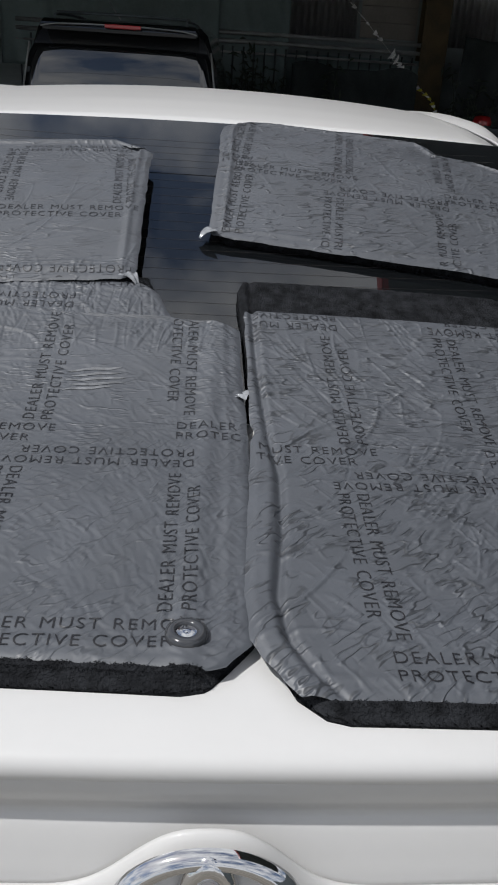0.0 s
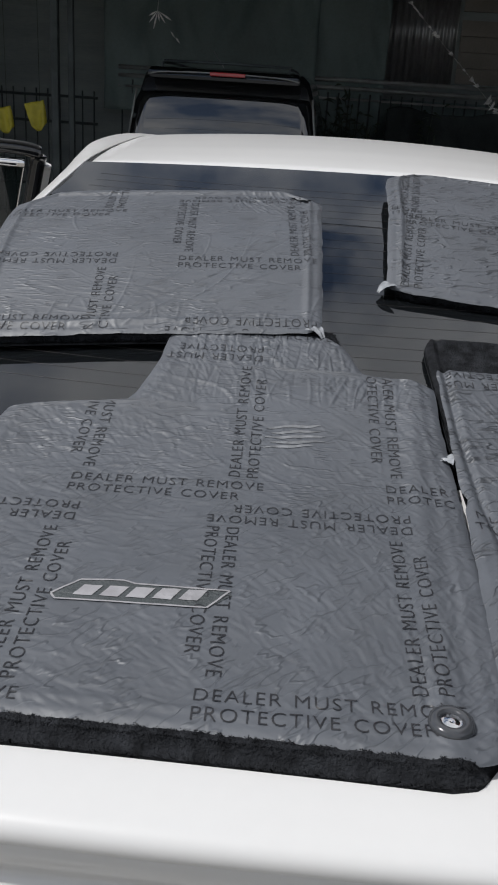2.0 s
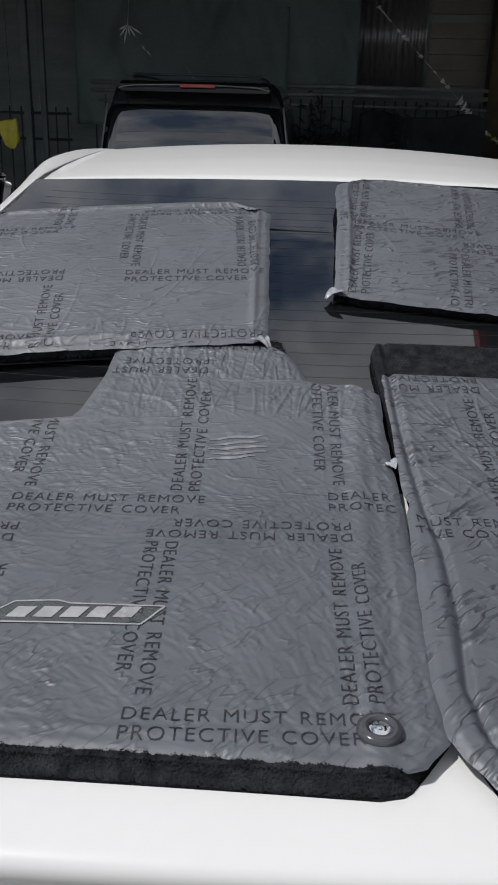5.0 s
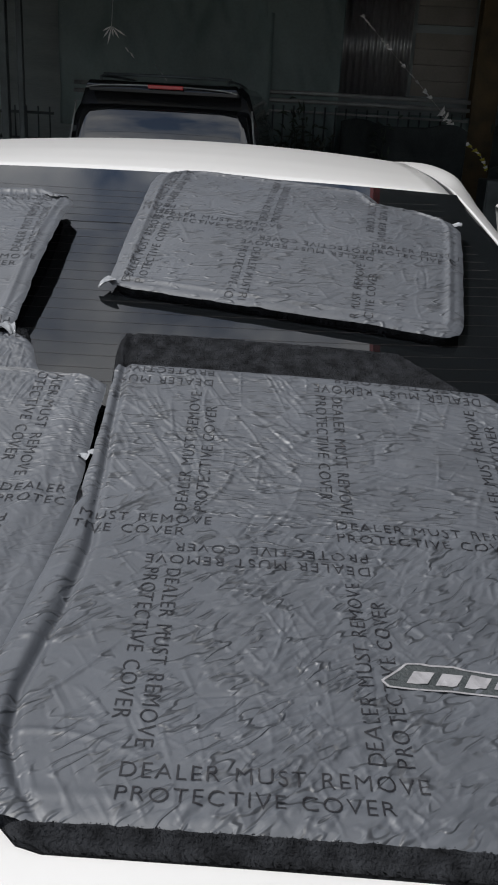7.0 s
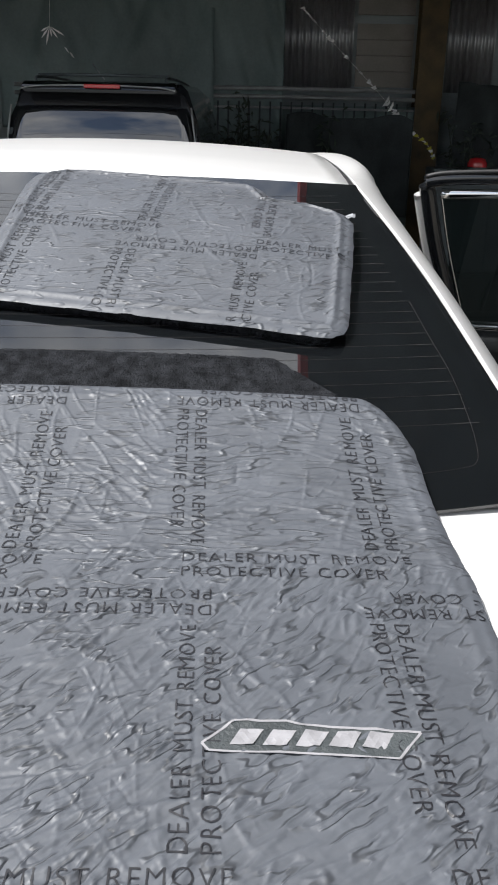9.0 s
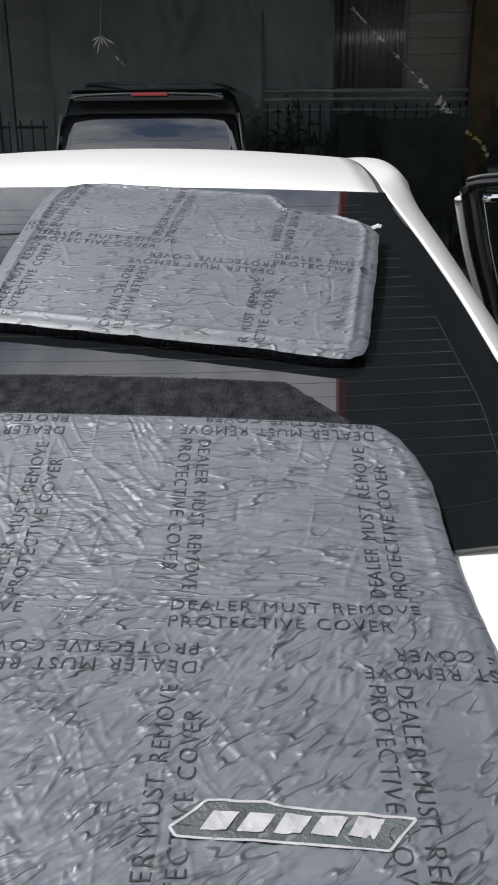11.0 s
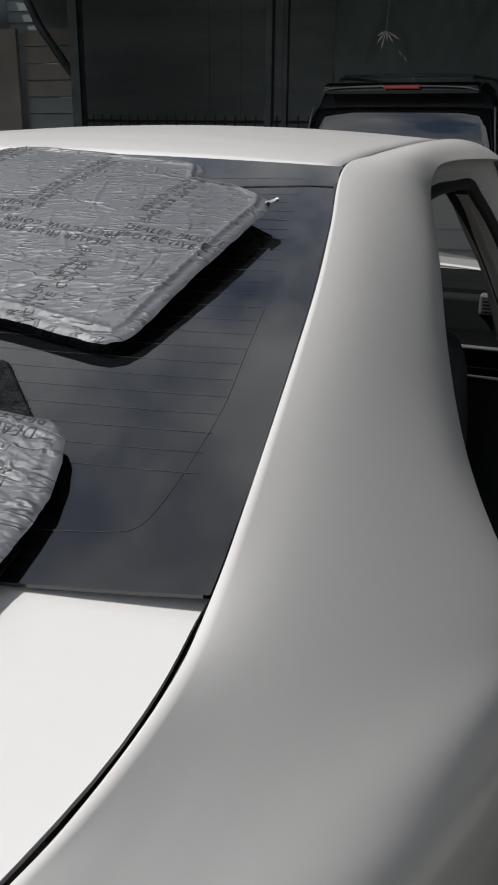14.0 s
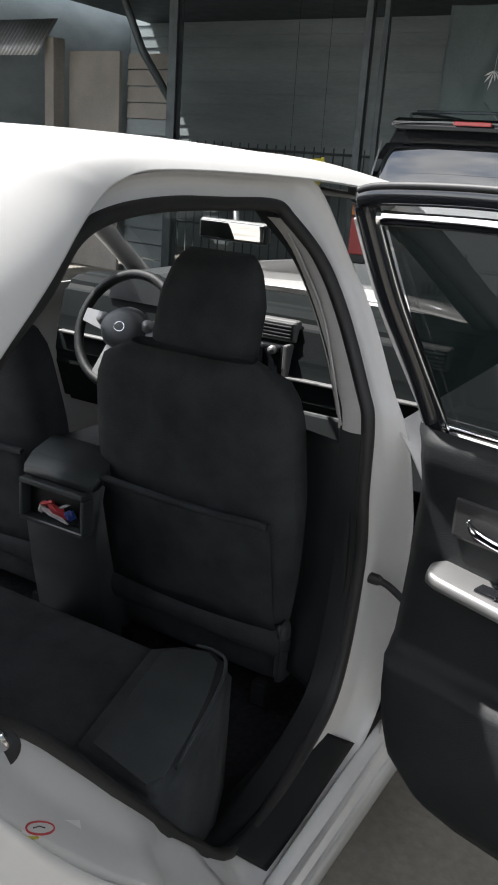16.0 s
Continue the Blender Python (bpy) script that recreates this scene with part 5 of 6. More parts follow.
    box(bm, 0.18, 0.42, 0.118, 0.136, 0.905, 0.985, 0.008, m=Matrix.Translation(hinge) @ turn)
    part("handle_cup", bm, RUBBER, door, "dark recess behind the door pull")
    return door


open_door(1)
open_door(-1)


def car_wheel(x, y):
    s = 1 if x > 0 else -1
    m = pose(x, y, 0.325, 0, 90 * s, 0)
    hub = lathe("wheel", [(0.215, -0.10), (0.30, -0.105), (0.32, -0.09), (0.325, 0.0), (0.32, 0.09), (0.30, 0.105), (0.215, 0.10)], m, TYRE, car, "black tyre on an alloy rim", 40)
    lathe("rim", [(0.216, 0.095), (0.205, 0.09), (0.195, 0.04), (0.06, 0.055), (0.0, 0.06)], m, ALLOY, hub, "", 40)


for x in (-0.73, 0.73):
    car_wheel(x, 1.05)
    car_wheel(x, 3.83)


# ---- floor mats in their printed film, laid out on the boot lid and the window ----
def car_top(x, y):
    """Height of boot lid or rear window at a place in the yard's frame, and the line between them."""
    cx = (x - 0.06) * 0.99885 + y * 0.04798
    cy = y * 0.99885 - (x - 0.06) * 0.04798
    w = np.clip((cy - 0.42 - 0.2138 * cx * cx) / 0.20 + 0.5, 0, 1)
    w = w * w * (3 - 2 * w)
    return w * glass_z(cx, cy) + (1 - w) * boot_z(cx, cy)


def swell(a, b, seed):
    """Soft dents and bumps strewn at random, from about -1 to 1."""
    rng = np.random.RandomState(seed)
    z = np.zeros(np.shape(a))
    for _ in range(150):
        x, y, r = rng.uniform(-0.55, 0.65), rng.uniform(-0.05, 0.75), rng.uniform(0.018, 0.05)
        z = z + rng.uniform(-1, 1) * np.exp(-((a - x) ** 2 + (b - y) ** 2) / (2 * r * r))
    return z


class Creases:
    """A height map of thin film: many short sharp folds whose direction drifts, finest cells one millimetre."""

    def __init__(self, x0, y0, x1, y1, seed, count, amp, length, width, turn, spread):
        rng = np.random.RandomState(seed)
        self.x0, self.y0, self.step = x0, y0, 0.0009
        nx, ny = int((x1 - x0) / self.step) + 2, int((y1 - y0) / self.step) + 2
        self.map = np.zeros((nx, ny))
        for _ in range(count):
            cx, cy = rng.uniform(x0, x1), rng.uniform(y0, y1)
            dense = value_noise(cx * 9, cy * 9, seed + 5)
            if dense < rng.uniform(0.05, 0.62):
                continue
            th = turn + spread * (value_noise(cx * 6, cy * 6, seed + 1) - 0.5) + rng.normal(0, 0.22)
            if rng.rand() < 0.03:
                th += 1.4
            half = length * rng.lognormal(0, 0.45) / 2
            w = width * rng.uniform(0.6, 1.5)
            h = amp * rng.uniform(0.25, 1.0) * (1 if rng.rand() < 0.75 else -0.7)
            bend = rng.normal(0, 3.0)
            r = half * 1.05 + 4 * w + abs(bend) * half * half
            i0, i1 = max(0, int((cx - r - x0) / self.step)), min(nx, int((cx + r - x0) / self.step) + 2)
            j0, j1 = max(0, int((cy - r - y0) / self.step)), min(ny, int((cy + r - y0) / self.step) + 2)
            if i1 <= i0 or j1 <= j0:
                continue
            gx = (x0 + np.arange(i0, i1) * self.step - cx)[:, None]
            gy = (y0 + np.arange(j0, j1) * self.step - cy)[None, :]
            al, ac = gx * math.cos(th) + gy * math.sin(th), -gx * math.sin(th) + gy * math.cos(th)
            ac = ac + bend * al * al
            fade = np.clip(1 - (al / half) ** 2, 0, 1)
            self.map[i0:i1, j0:j1] += h * fade * np.exp(-(ac / w) ** 2) * (1 + 0.5 * np.tanh(ac / w))
        i, j = np.arange(nx)[:, None], np.arange(ny)[None, :]
        near = np.clip(np.minimum(np.minimum(i, nx - 1 - i), np.minimum(j, ny - 1 - j)) / 16.0, 0, 1)
        self.map = np.tanh(self.map / (0.7 * amp)) * 0.8 * amp * near * near * (3 - 2 * near)

    def __call__(self, x, y):
        u, v = (np.asarray(x) - self.x0) / self.step, (np.asarray(y) - self.y0) / self.step
        u, v = np.clip(u, 0, self.map.shape[0] - 1.01), np.clip(v, 0, self.map.shape[1] - 1.01)
        i, j = u.astype(int), v.astype(int)
        a, b = u - i, v - j
        m = self.map
        return (m[i, j] * (1 - a) + m[i + 1, j] * a) * (1 - b) + (m[i, j + 1] * (1 - a) + m[i + 1, j + 1] * a) * b


FONT_TEXT = {}


def lettering():
    """The two printed lines, as vertices and faces, scaled to the first line's true length."""
    if not FONT_TEXT:
        cu = bpy.data.curves.new("words", "FONT")
        cu.body = "DEALER MUST REMOVE\nPROTECTIVE COVER"
        cu.space_line, cu.space_character, cu.space_word, cu.resolution_u = 1.05, 1.12, 1.25, 3
        cu.offset = -0.012
        tmp = new("words", cu)
        bpy.context.view_layer.update()
        me = bpy.data.meshes.new_from_object(tmp.evaluated_get(bpy.context.evaluated_depsgraph_get()))
        bm = bmesh.new()
        bm.from_mesh(me)
        bmesh.ops.triangulate(bm, faces=bm.faces)
        for _ in range(3):
            long = [e for e in bm.edges if e.calc_length() > 0.42]
            if long:
                bmesh.ops.subdivide_edges(bm, edges=long, cuts=1)
                bmesh.ops.triangulate(bm, faces=bm.faces)
        bm.verts.index_update()
        v = np.array([q.co[:] for q in bm.verts])
        fc = [tuple(q.index for q in t.verts) for t in bm.faces]
        bm.free()
        bpy.data.objects.remove(tmp)
        first = v[v[:, 1] > -0.3]
        k = 0.195 / (first[:, 0].max() - first[:, 0].min())
        FONT_TEXT["v"] = np.stack([(v[:, 0] - first[:, 0].min()) * k, v[:, 1] * 0.0125 / 0.70], 1)
        FONT_TEXT["f"] = fc
        # Which letter each vertex belongs to.
        mark = np.arange(len(v))
        tri = np.array(fc)
        while True:
            low = mark.copy()
            np.minimum.at(low, tri.ravel(), np.repeat(mark[tri].min(1), 3))
            if (low == mark).all():
                break
            mark = low
        FONT_TEXT["l"] = mark
    return FONT_TEXT["v"], FONT_TEXT["f"], FONT_TEXT["l"]


class Mat:
    """One mat: its outline in a frame of its own (a across, b up the car), and its height over the yard."""

    def __init__(self, origin, angle, rows, carpet, seed, lift, creases, shrink=1.0, roll=0.3, fine=1.0, seam=0.0010):
        self.o, self.c, self.s = np.array(origin), math.cos(radians(angle)), math.sin(radians(angle))
        self.roll, self.fine, self.seam = roll, fine, seam
        self.rows, self.carpet, self.seed, self.lift, self.creases, self.shrink = np.array(rows), np.array(carpet), seed, lift, creases, shrink

    def world(self, a, b):
        return self.o[0] + a * self.c - b * self.s, self.o[1] + a * self.s + b * self.c

    def local(self, x, y):
        dx, dy = x - self.o[0], y - self.o[1]
        return dx * self.c + dy * self.s, -dx * self.s + dy * self.c

    def edges(self, b, table):
        return np.interp(b, table[:, 0], table[:, 1]), np.interp(b, table[:, 0], table[:, 2])

    def height(self, x, y, film=True):
        a, b = self.local(x, y)
        z = sum(car_top(x, y + d) for d in np.linspace(-0.06, 0.06, 9)) / 9 + self.lift(a, b)
        if film:
            lo, hi = self.edges(b, self.rows)
            rim = np.minimum(np.minimum(a - lo, hi - a), np.minimum(b - self.rows[0, 0], self.rows[-1, 0] - b))
            z = z + 0.0035 + np.maximum(self.creases(x, y), -0.0016) * np.clip(rim / 0.012, 0.3, 1) - self.roll * 0.010 * np.clip(1 - rim / 0.010, 0, 1) ** 2 + self.seam * np.exp(-((rim - 0.020) / 0.005) ** 2)
        return z

    def patch(self, table, na, nb, film):
        b = np.linspace(table[0, 0], table[-1, 0], nb)
        lo, hi = self.edges(b, table)
        if film:
            lo = lo + 0.0018 * (value_noise(b * 55, b * 0, self.seed + 50) - 0.5)
            hi = hi + 0.0018 * (value_noise(b * 55, b * 0 + 9, self.seed + 51) - 0.5)
        t = np.linspace(0, 1, na)
        a = lo[:, None] + (hi - lo)[:, None] * t
        bb = np.repeat(b[:, None], na, 1)
        if film:
            bb = bb + (np.linspace(0, 1, nb)[:, None] > 0.985) * 0.0022 * (value_noise(a * 45, a * 0, self.seed + 52) - 0.5)
            bb = bb - (np.linspace(0, 1, nb)[:, None] < 0.015) * 0.0022 * (value_noise(a * 45, a * 0, self.seed + 53) - 0.5)
        return self.world(a, bb)


NOTICES = (((0, 0), 0), ((0.170, 0.021), 90), ((0.181, 0.240), 180), ((0.006, 0.220), 270))


def build_mat(m, label, squares, angle, lone=(), coat=FILM):
    thick = 0.0155
    root = thing("floor_mat", label, "floor mat", None, "floor mats")
    # Carpet: a thick pad with a rounded, rough edge.
    x, y = m.patch(m.carpet, 120, 150, False)
    nb, na = x.shape
    ca, cb = m.local(x, y)
    lo, hi = m.edges(cb, m.carpet)
    hem = np.minimum(np.minimum(ca - lo, hi - ca), np.minimum(cb - m.carpet[0, 0], m.carpet[-1, 0] - cb))
    flo, fhi = m.edges(cb, m.rows)
    under = np.clip(np.minimum(np.minimum(ca - flo, fhi - ca), np.minimum(cb - m.rows[0, 0], m.rows[-1, 0] - cb)) / 0.008, 0, 1)
    top = m.height(x, y, False) - 0.003 * under + 0.0022 * np.exp(-((hem - 0.010) / 0.006) ** 2) * (1 - under) + 0.0012 * (value_noise(x * 420, y * 420, m.seed + 3) + value_noise(x * 900, y * 900, m.seed + 4))
    i, j = np.meshgrid(np.arange(nb), np.arange(na), indexing="ij")
    rim = np.minimum(np.minimum(i, nb - 1 - i) * 1.2, np.minimum(j, na - 1 - j)) / 3.4
    top = top - 0.0115 * np.clip(1 - rim, 0, 1) ** 2
    low = m.height(x, y, False) - thick
    v = np.concatenate([np.stack([x, y, top], -1).reshape(-1, 3), np.stack([x, y, low], -1).reshape(-1, 3)])
    fc = grid_faces(nb, na)
    k = nb * na
    fc += [tuple(reversed([q + k for q in t])) for t in fc]
    ring = [j for j in range(na)] + [i * na + na - 1 for i in range(1, nb)] + [(nb - 1) * na + j for j in range(na - 2, -1, -1)] + [i * na for i in range(nb - 2, 0, -1)]
    fc += [(ring[q], ring[(q + 1) % len(ring)], ring[(q + 1) % len(ring)] + k, ring[q] + k) for q in range(len(ring))]
    pad = mesh_object("carpet_pad", v, fc, CARPET, root, "black carpet pad")
    # Pile on the bare strips: short stray fibres.
    rs = np.random.RandomState(m.seed + 70)
    bare = np.argwhere((under < 0.3) & (hem < 0.09) & (hem > 0.005))
    if len(bare):
        pick = bare[rs.randint(0, len(bare), 24000)]
        base = np.stack([x, y, top], -1)[pick[:, 0], pick[:, 1]] + np.column_stack([rs.normal(0, 0.0015, (24000, 2)), np.full(24000, -0.0006)])
        way = np.column_stack([rs.normal(0, 0.7, (24000, 2)), rs.uniform(0.3, 1.0, 24000)])
        way *= (rs.uniform(0.0006, 0.0013, 24000) / np.linalg.norm(way, axis=1))[:, None]
        wide = np.cross(way, rs.normal(0, 1, (24000, 3)))
        wide *= (0.0006 / np.linalg.norm(wide, axis=1))[:, None]
        fv = np.stack([base - wide, base + wide, base + way], 1).reshape(-1, 3)
        pile = mesh_object("pile", fv, np.arange(72000).reshape(-1, 3), CARPET, pad, "stray black fibres", smooth=False)
        pile["kind"] = "stuff"
    # Film.
    na, nb = int(400 * m.fine), int(480 * m.fine)
    x, y = m.patch(m.rows, na, nb, True)
    v = np.stack([x, y, m.height(x, y)], -1).reshape(-1, 3)
    film = mesh_object("protective_film", v, grid_faces(nb, na), coat, root, "wrinkled frosted film printed with removal notices")
    # Printing: squares of four notices that chase each other round.
    tv, tf, letter = lettering()
    for sx, sy, some in [(*q, NOTICES) for q in squares] + [(*q, NOTICES[:1]) for q in lone]:
        for off, turn in some:
            w = radians(angle)
            ox, oy = sx + off[0] * math.cos(w) - off[1] * math.sin(w), sy + off[0] * math.sin(w) + off[1] * math.cos(w)
            r = w + radians(turn)
            px = ox + tv[:, 0] * math.cos(r) - tv[:, 1] * math.sin(r)
            py = oy + tv[:, 0] * math.sin(r) + tv[:, 1] * math.cos(r)
            py = sy + (py - sy) * m.shrink
            a, b = m.local(px, py)
            lo, hi = m.edges(b, m.rows)
            good = (a > lo + 0.003) & (a < hi - 0.003) & (b > m.rows[0, 0] + 0.003) & (b < m.rows[-1, 0] - 0.003)
            share = np.bincount(letter, good) / np.maximum(np.bincount(letter), 1)
            good &= share[letter] > 0.45
            faces = [t for t in tf if all(good[q] for q in t)]
            if len(faces) < 110:
                continue
            used = sorted({q for t in faces for q in t})
            at = {q: n for n, q in enumerate(used)}
            pz = m.height(px[used], py[used]) + 0.0007
            mesh_object("printed_notice", np.stack([px[used], py[used], pz], 1), [tuple(at[q] for q in t) for t in faces], INK, film, "black printed words on the film")
    return root


def badge_shape(m, root, x0, y0, angle, length):
    """White stitched name badge as a plain slanted bar with its outline and blocks, no letters."""
    w = radians(angle)

    def at(px, py):
        return x0 + px * math.cos(w) - py * math.sin(w), y0 + px * math.sin(w) + py * math.cos(w)

    def lay(outline, mat, name, lift):
        bm = bmesh.new()
        vs = [bm.verts.new((*at(px * length, py * length), 0)) for px, py in outline]
        bm.faces.new(vs)
        bmesh.ops.triangulate(bm, faces=bm.faces)
        for _ in range(3):
            bmesh.ops.subdivide_edges(bm, edges=[e for e in bm.edges if e.calc_length() > 0.006], cuts=1)
            bmesh.ops.triangulate(bm, faces=bm.faces)
        co = np.array([v.co[:] for v in bm.verts])
        z = m.height(co[:, 0], co[:, 1]) + lift
        for v, q in zip(bm.verts, z):
            v.co.z = q
        return part(name, bm, mat, root, "white stitched badge under the film")
    lay([(0.0, 0.03), (0.14, 0.16), (0.38, 0.17), (0.45, 0.145), (0.98, 0.12), (0.99, 0.08), (0.86, -0.03), (0.03, -0.01)], GREYVINYL, "badge_field", 0.0006)
    for q0, q1 in (((0.0, 0.03), (0.14, 0.16)), ((0.14, 0.16), (0.38, 0.17)), ((0.38, 0.17), (0.45, 0.145)), ((0.45, 0.145), (0.98, 0.12)), ((0.98, 0.12), (0.86, -0.03)), ((0.86, -0.03), (0.03, -0.01)), ((0.03, -0.01), (0.0, 0.03))):
        dx, dy = q1[0] - q0[0], q1[1] - q0[1]
        k = math.hypot(dx, dy)
        nx, ny = -dy / k * 0.006, dx / k * 0.006
        lay([(q0[0] - nx, q0[1] - ny), (q1[0] - nx, q1[1] - ny), (q1[0] + nx, q1[1] + ny), (q0[0] + nx, q0[1] + ny)], WHITEPRINT, "badge_line", 0.0011)
    for k in range(5):
        a, b = 0.14 + 0.145 * k, 0.255 + 0.145 * k
        lay([(a - 0.02, 0.025), (b - 0.03, 0.022), (b + 0.02, 0.112), (a + 0.03, 0.115)], WHITEPRINT, "badge_block", 0.0012)


def left_front_lift(a, b):
    return 0.0150 + 0.0010 + 0.0003 * swell(a, b, 4) + 0.003 * np.exp(-((a - 0.035) / 0.012) ** 2) * (b < 0.6)


def right_front_lift(a, b):
    crease = np.interp(b, (0.02, 0.05, 0.086, 0.134, 0.218, 0.314, 0.37, 0.43, 0.5, 0.64), (0.158, 0.135, 0.118, 0.112, 0.122, 0.126, 0.120, 0.117, 0.112, 0.108))
    fold = 0.0034 * np.exp(-((a - crease + 0.016) / 0.015) ** 2) - 0.005 * np.exp(-((a - crease) / 0.0045) ** 2)
    return 0.0155 + fold * np.clip(b / 0.08, 0, 1) + 0.0008 + 0.0003 * swell(a, b, 6)


def left_rear_lift(a, b):
    return 0.021 + 0.016 * np.sin(np.clip(b / 0.38, 0, 1) * math.pi) + 0.0012 + 0.0005 * swell(a, b, 8)


def right_rear_lift(a, b):
    u, v = np.clip(a / 0.50, 0, 1), np.clip(b / 0.38, 0, 1)
    return 0.0125 + 0.018 * np.sin(v * math.pi * 0.9) * (0.85 - 0.25 * u) + 0.001 * u * u + 0.0012 + 0.0005 * swell(a, b, 9)


class Both:
    """Several layers of creases together."""

    def __init__(self, *layers):
        self.layers = layers

    def __call__(self, x, y):
        return sum(q(x, y) for q in self.layers)


fl = Mat((0, 0), 0, [(.056, -.40, .050), (.062, -.42, .066), (.085, -.430, .086), (.14, -.433, .084), (.234, -.433, .083), (.322, -.433, .080), (.419, -.433, .076), (.465, -.432, .071), (.490, -.425, .069), (.496, -.405, .068), (.513, -.295, .067), (.53, -.286, .066), (.580, -.274, .063), (.586, -.273, .045),
                     (.591, -.272, -.018), (.61, -.270, -.028), (.645, -.267, -.043), (.660, -.262, -.058), (.668, -.25, -.075)],
         [(.044, -.40, .035), (.049, -.42, .054), (.068, -.43, .068), (.098, -.434, .088), (.15, -.432, .089), (.23, -.430, .080), (.38, -.428, .070), (.49, -.42, .062), (.51, -.29, .056), (.58, -.270, .050), (.592, -.268, -.024), (.65, -.262, -.046), (.675, -.255, -.055), (.684, -.24, -.075)], 3, left_front_lift,
         Both(Creases(-.47, .04, .10, .70, 3, 7000, 0.00064, 0.022, 0.0015, 2.5, 2.0), Creases(-.47, .36, .10, .70, 4, 620, 0.0009, 0.06, 0.0020, 2.9, 1.2), Creases(-.24, .52, .04, .69, 5, 190, 0.0013, 0.07, 0.0018, 1.3, 1.2), Creases(.0, .08, .09, .62, 8, 420, 0.0012, 0.035, 0.0018, 0.9, 1.6), Creases(-.47, .04, .10, .70, 6, 700, 0.00035, 0.016, 0.0018, 0.4, 3.0)), 1.0, 0.3, 1.0)
fl_root = build_mat(fl, "black carpet floor mat in printed film, on boot lid and window", [(-.146, .085), (-.316, .364), (.003, .389), (-.465, .060), (-.167, .668)], 2.5)
badge_shape(fl, fl_root, -.281, .1825, 4.0, .151)
# Fixing eyelet of the left mat.
ez = float(fl.height(np.array([0.036]), np.array([0.088]))[0])
lathe("eyelet", [(0.0075, 0.0), (0.0078, 0.0025), (0.010, 0.0040), (0.0135, 0.0036), (0.016, 0.0018), (0.0165, -0.001)], pose(0.036, 0.088, ez, 3, 0, 0), material("smoked_plastic", (0.045, 0.047, 0.052), 0.15, coat=0.5), fl_root, "shiny plastic fixing eyelet", 32)
lathe("eyelet_core", [(0.0, 0.0005), (0.004, 0.0016), (0.006, 0.0003), (0.009, 0.0012)], pose(0.036, 0.088, ez, 3, 0, 0), CHROME, fl_root, "bright crumpled film in the eyelet", 11)
# White heel mark seen through the film.
for k in range(5):
    q = np.linspace(0, 1, 14)
    hx, hy = -.128 + .006 * (k % 2) + (.054 + .006 * (k % 3)) * q, .446 + .0085 * k + .011 * q + .0008 * np.sin(q * 9 + k)
    half = 0.0003 + 0.0019 * np.sin(math.pi * q) ** 0.6
    hx, hy = np.stack([hx, hx, hx], 1), np.stack([hy - half, hy, hy + half], 1)
    mesh_object("heel_mark", np.stack([hx, hy, fl.height(hx, hy) + 0.0007], -1).reshape(-1, 3), grid_faces(14, 3), PALEMARK, fl_root, "pale heel mark under the film")


fr = Mat((0, 0), 3.0, [(.026, .145, .57), (.030, .122, .582), (.045, .110, .588), (.063, .098, .590), (.0855, .0885, .591), (.139, .085, .592), (.29, .095, .593), (.3425, .099, .592), (.37, .1005, .588), (.385, .104, .587), (.40, .1005, .5855), (.47, .1006, .581), (.538, .1003, .578), (.575, .0995, .566), (.60, .099, .552), (.612, .101, .54), (.618, .12, .525)],
         [(.017, .156, .56), (.021, .140, .575), (.040, .120, .583), (.088, .102, .587), (.139, .105, .586), (.30, .112, .588), (.40, .108, .58), (.5, .102, .574), (.58, .097, .55), (.62, .094, .513), (.645, .092, .485), (.668, .092, .460), (.683, .097, .444), (.690, .11, .43)], 9, right_front_lift,
         Both(Creases(.04, .0, .62, .68, 9, 700, 0.0003, 0.030, 0.0016, 2.5, 1.6), Creases(.04, .0, .62, .68, 12, 500, 0.0003, 0.020, 0.0015, 0.9, 2.0), Creases(.22, .0, .62, .40, 13, 1700, 0.0017, 0.030, 0.0018, 0.80, 0.8), Creases(.12, .0, .40, .36, 33, 260, 0.0008, 0.034, 0.0014, 2.3, 0.9), Creases(.20, .37, .60, .64, 18, 1000, 0.0013, 0.045, 0.0017, 0.12, 0.45), Creases(.05, .40, .30, .66, 14, 200, 0.0012, 0.07, 0.0018, 2.6, 1.0), Creases(.08, .06, .60, .50, 31, 34, 0.0024, 0.22, 0.0022, 0.6, 0.5), Creases(.48, .06, .63, .62, 27, 260, 0.0012, 0.036, 0.0019, 0.35, 0.7), Creases(.05, .45, .14, .62, 19, 60, 0.0012, 0.035, 0.0020, 0.2, 1.0)), 1.0, 0.3, 1.25)
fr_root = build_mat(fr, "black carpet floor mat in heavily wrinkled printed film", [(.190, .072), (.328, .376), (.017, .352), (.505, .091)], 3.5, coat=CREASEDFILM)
badge_shape(fr, fr_root, .360, .179, 2.4, .1465)

rl = Mat((-.092, .672), 7.0, [(-.010, -.40, -.004), (-.002, -.43, .010), (.012, -.445, .018), (.19, -.450, .030), (.30, -.450, .038), (.345, -.446, .042), (.372, -.425, .025), (.392, -.40, .000), (.408, -.33, -.02)],
         [(-.006, -.42, -.012), (.004, -.432, .002), (.30, -.438, .022), (.35, -.43, .022), (.382, -.38, -.015)], 15, left_rear_lift,
         Both(Creases(-.64, .58, -.02, 1.12, 15, 1300, 0.0006, 0.045, 0.0018, 0.3, 1.2), Creases(-.64, .58, -.02, 1.12, 16, 120, 0.0017, 0.13, 0.0020, 0.65, 0.7), Creases(-.24, .95, -.09, 1.07, 17, 130, 0.0016, 0.03, 0.0020, 0.9, 3.0), Creases(-.62, .585, -.07, .70, 20, 130, 0.0012, 0.03, 0.0022, 1.5, 0.8)), 0.90, 0.35, 1.0, 0.0030)
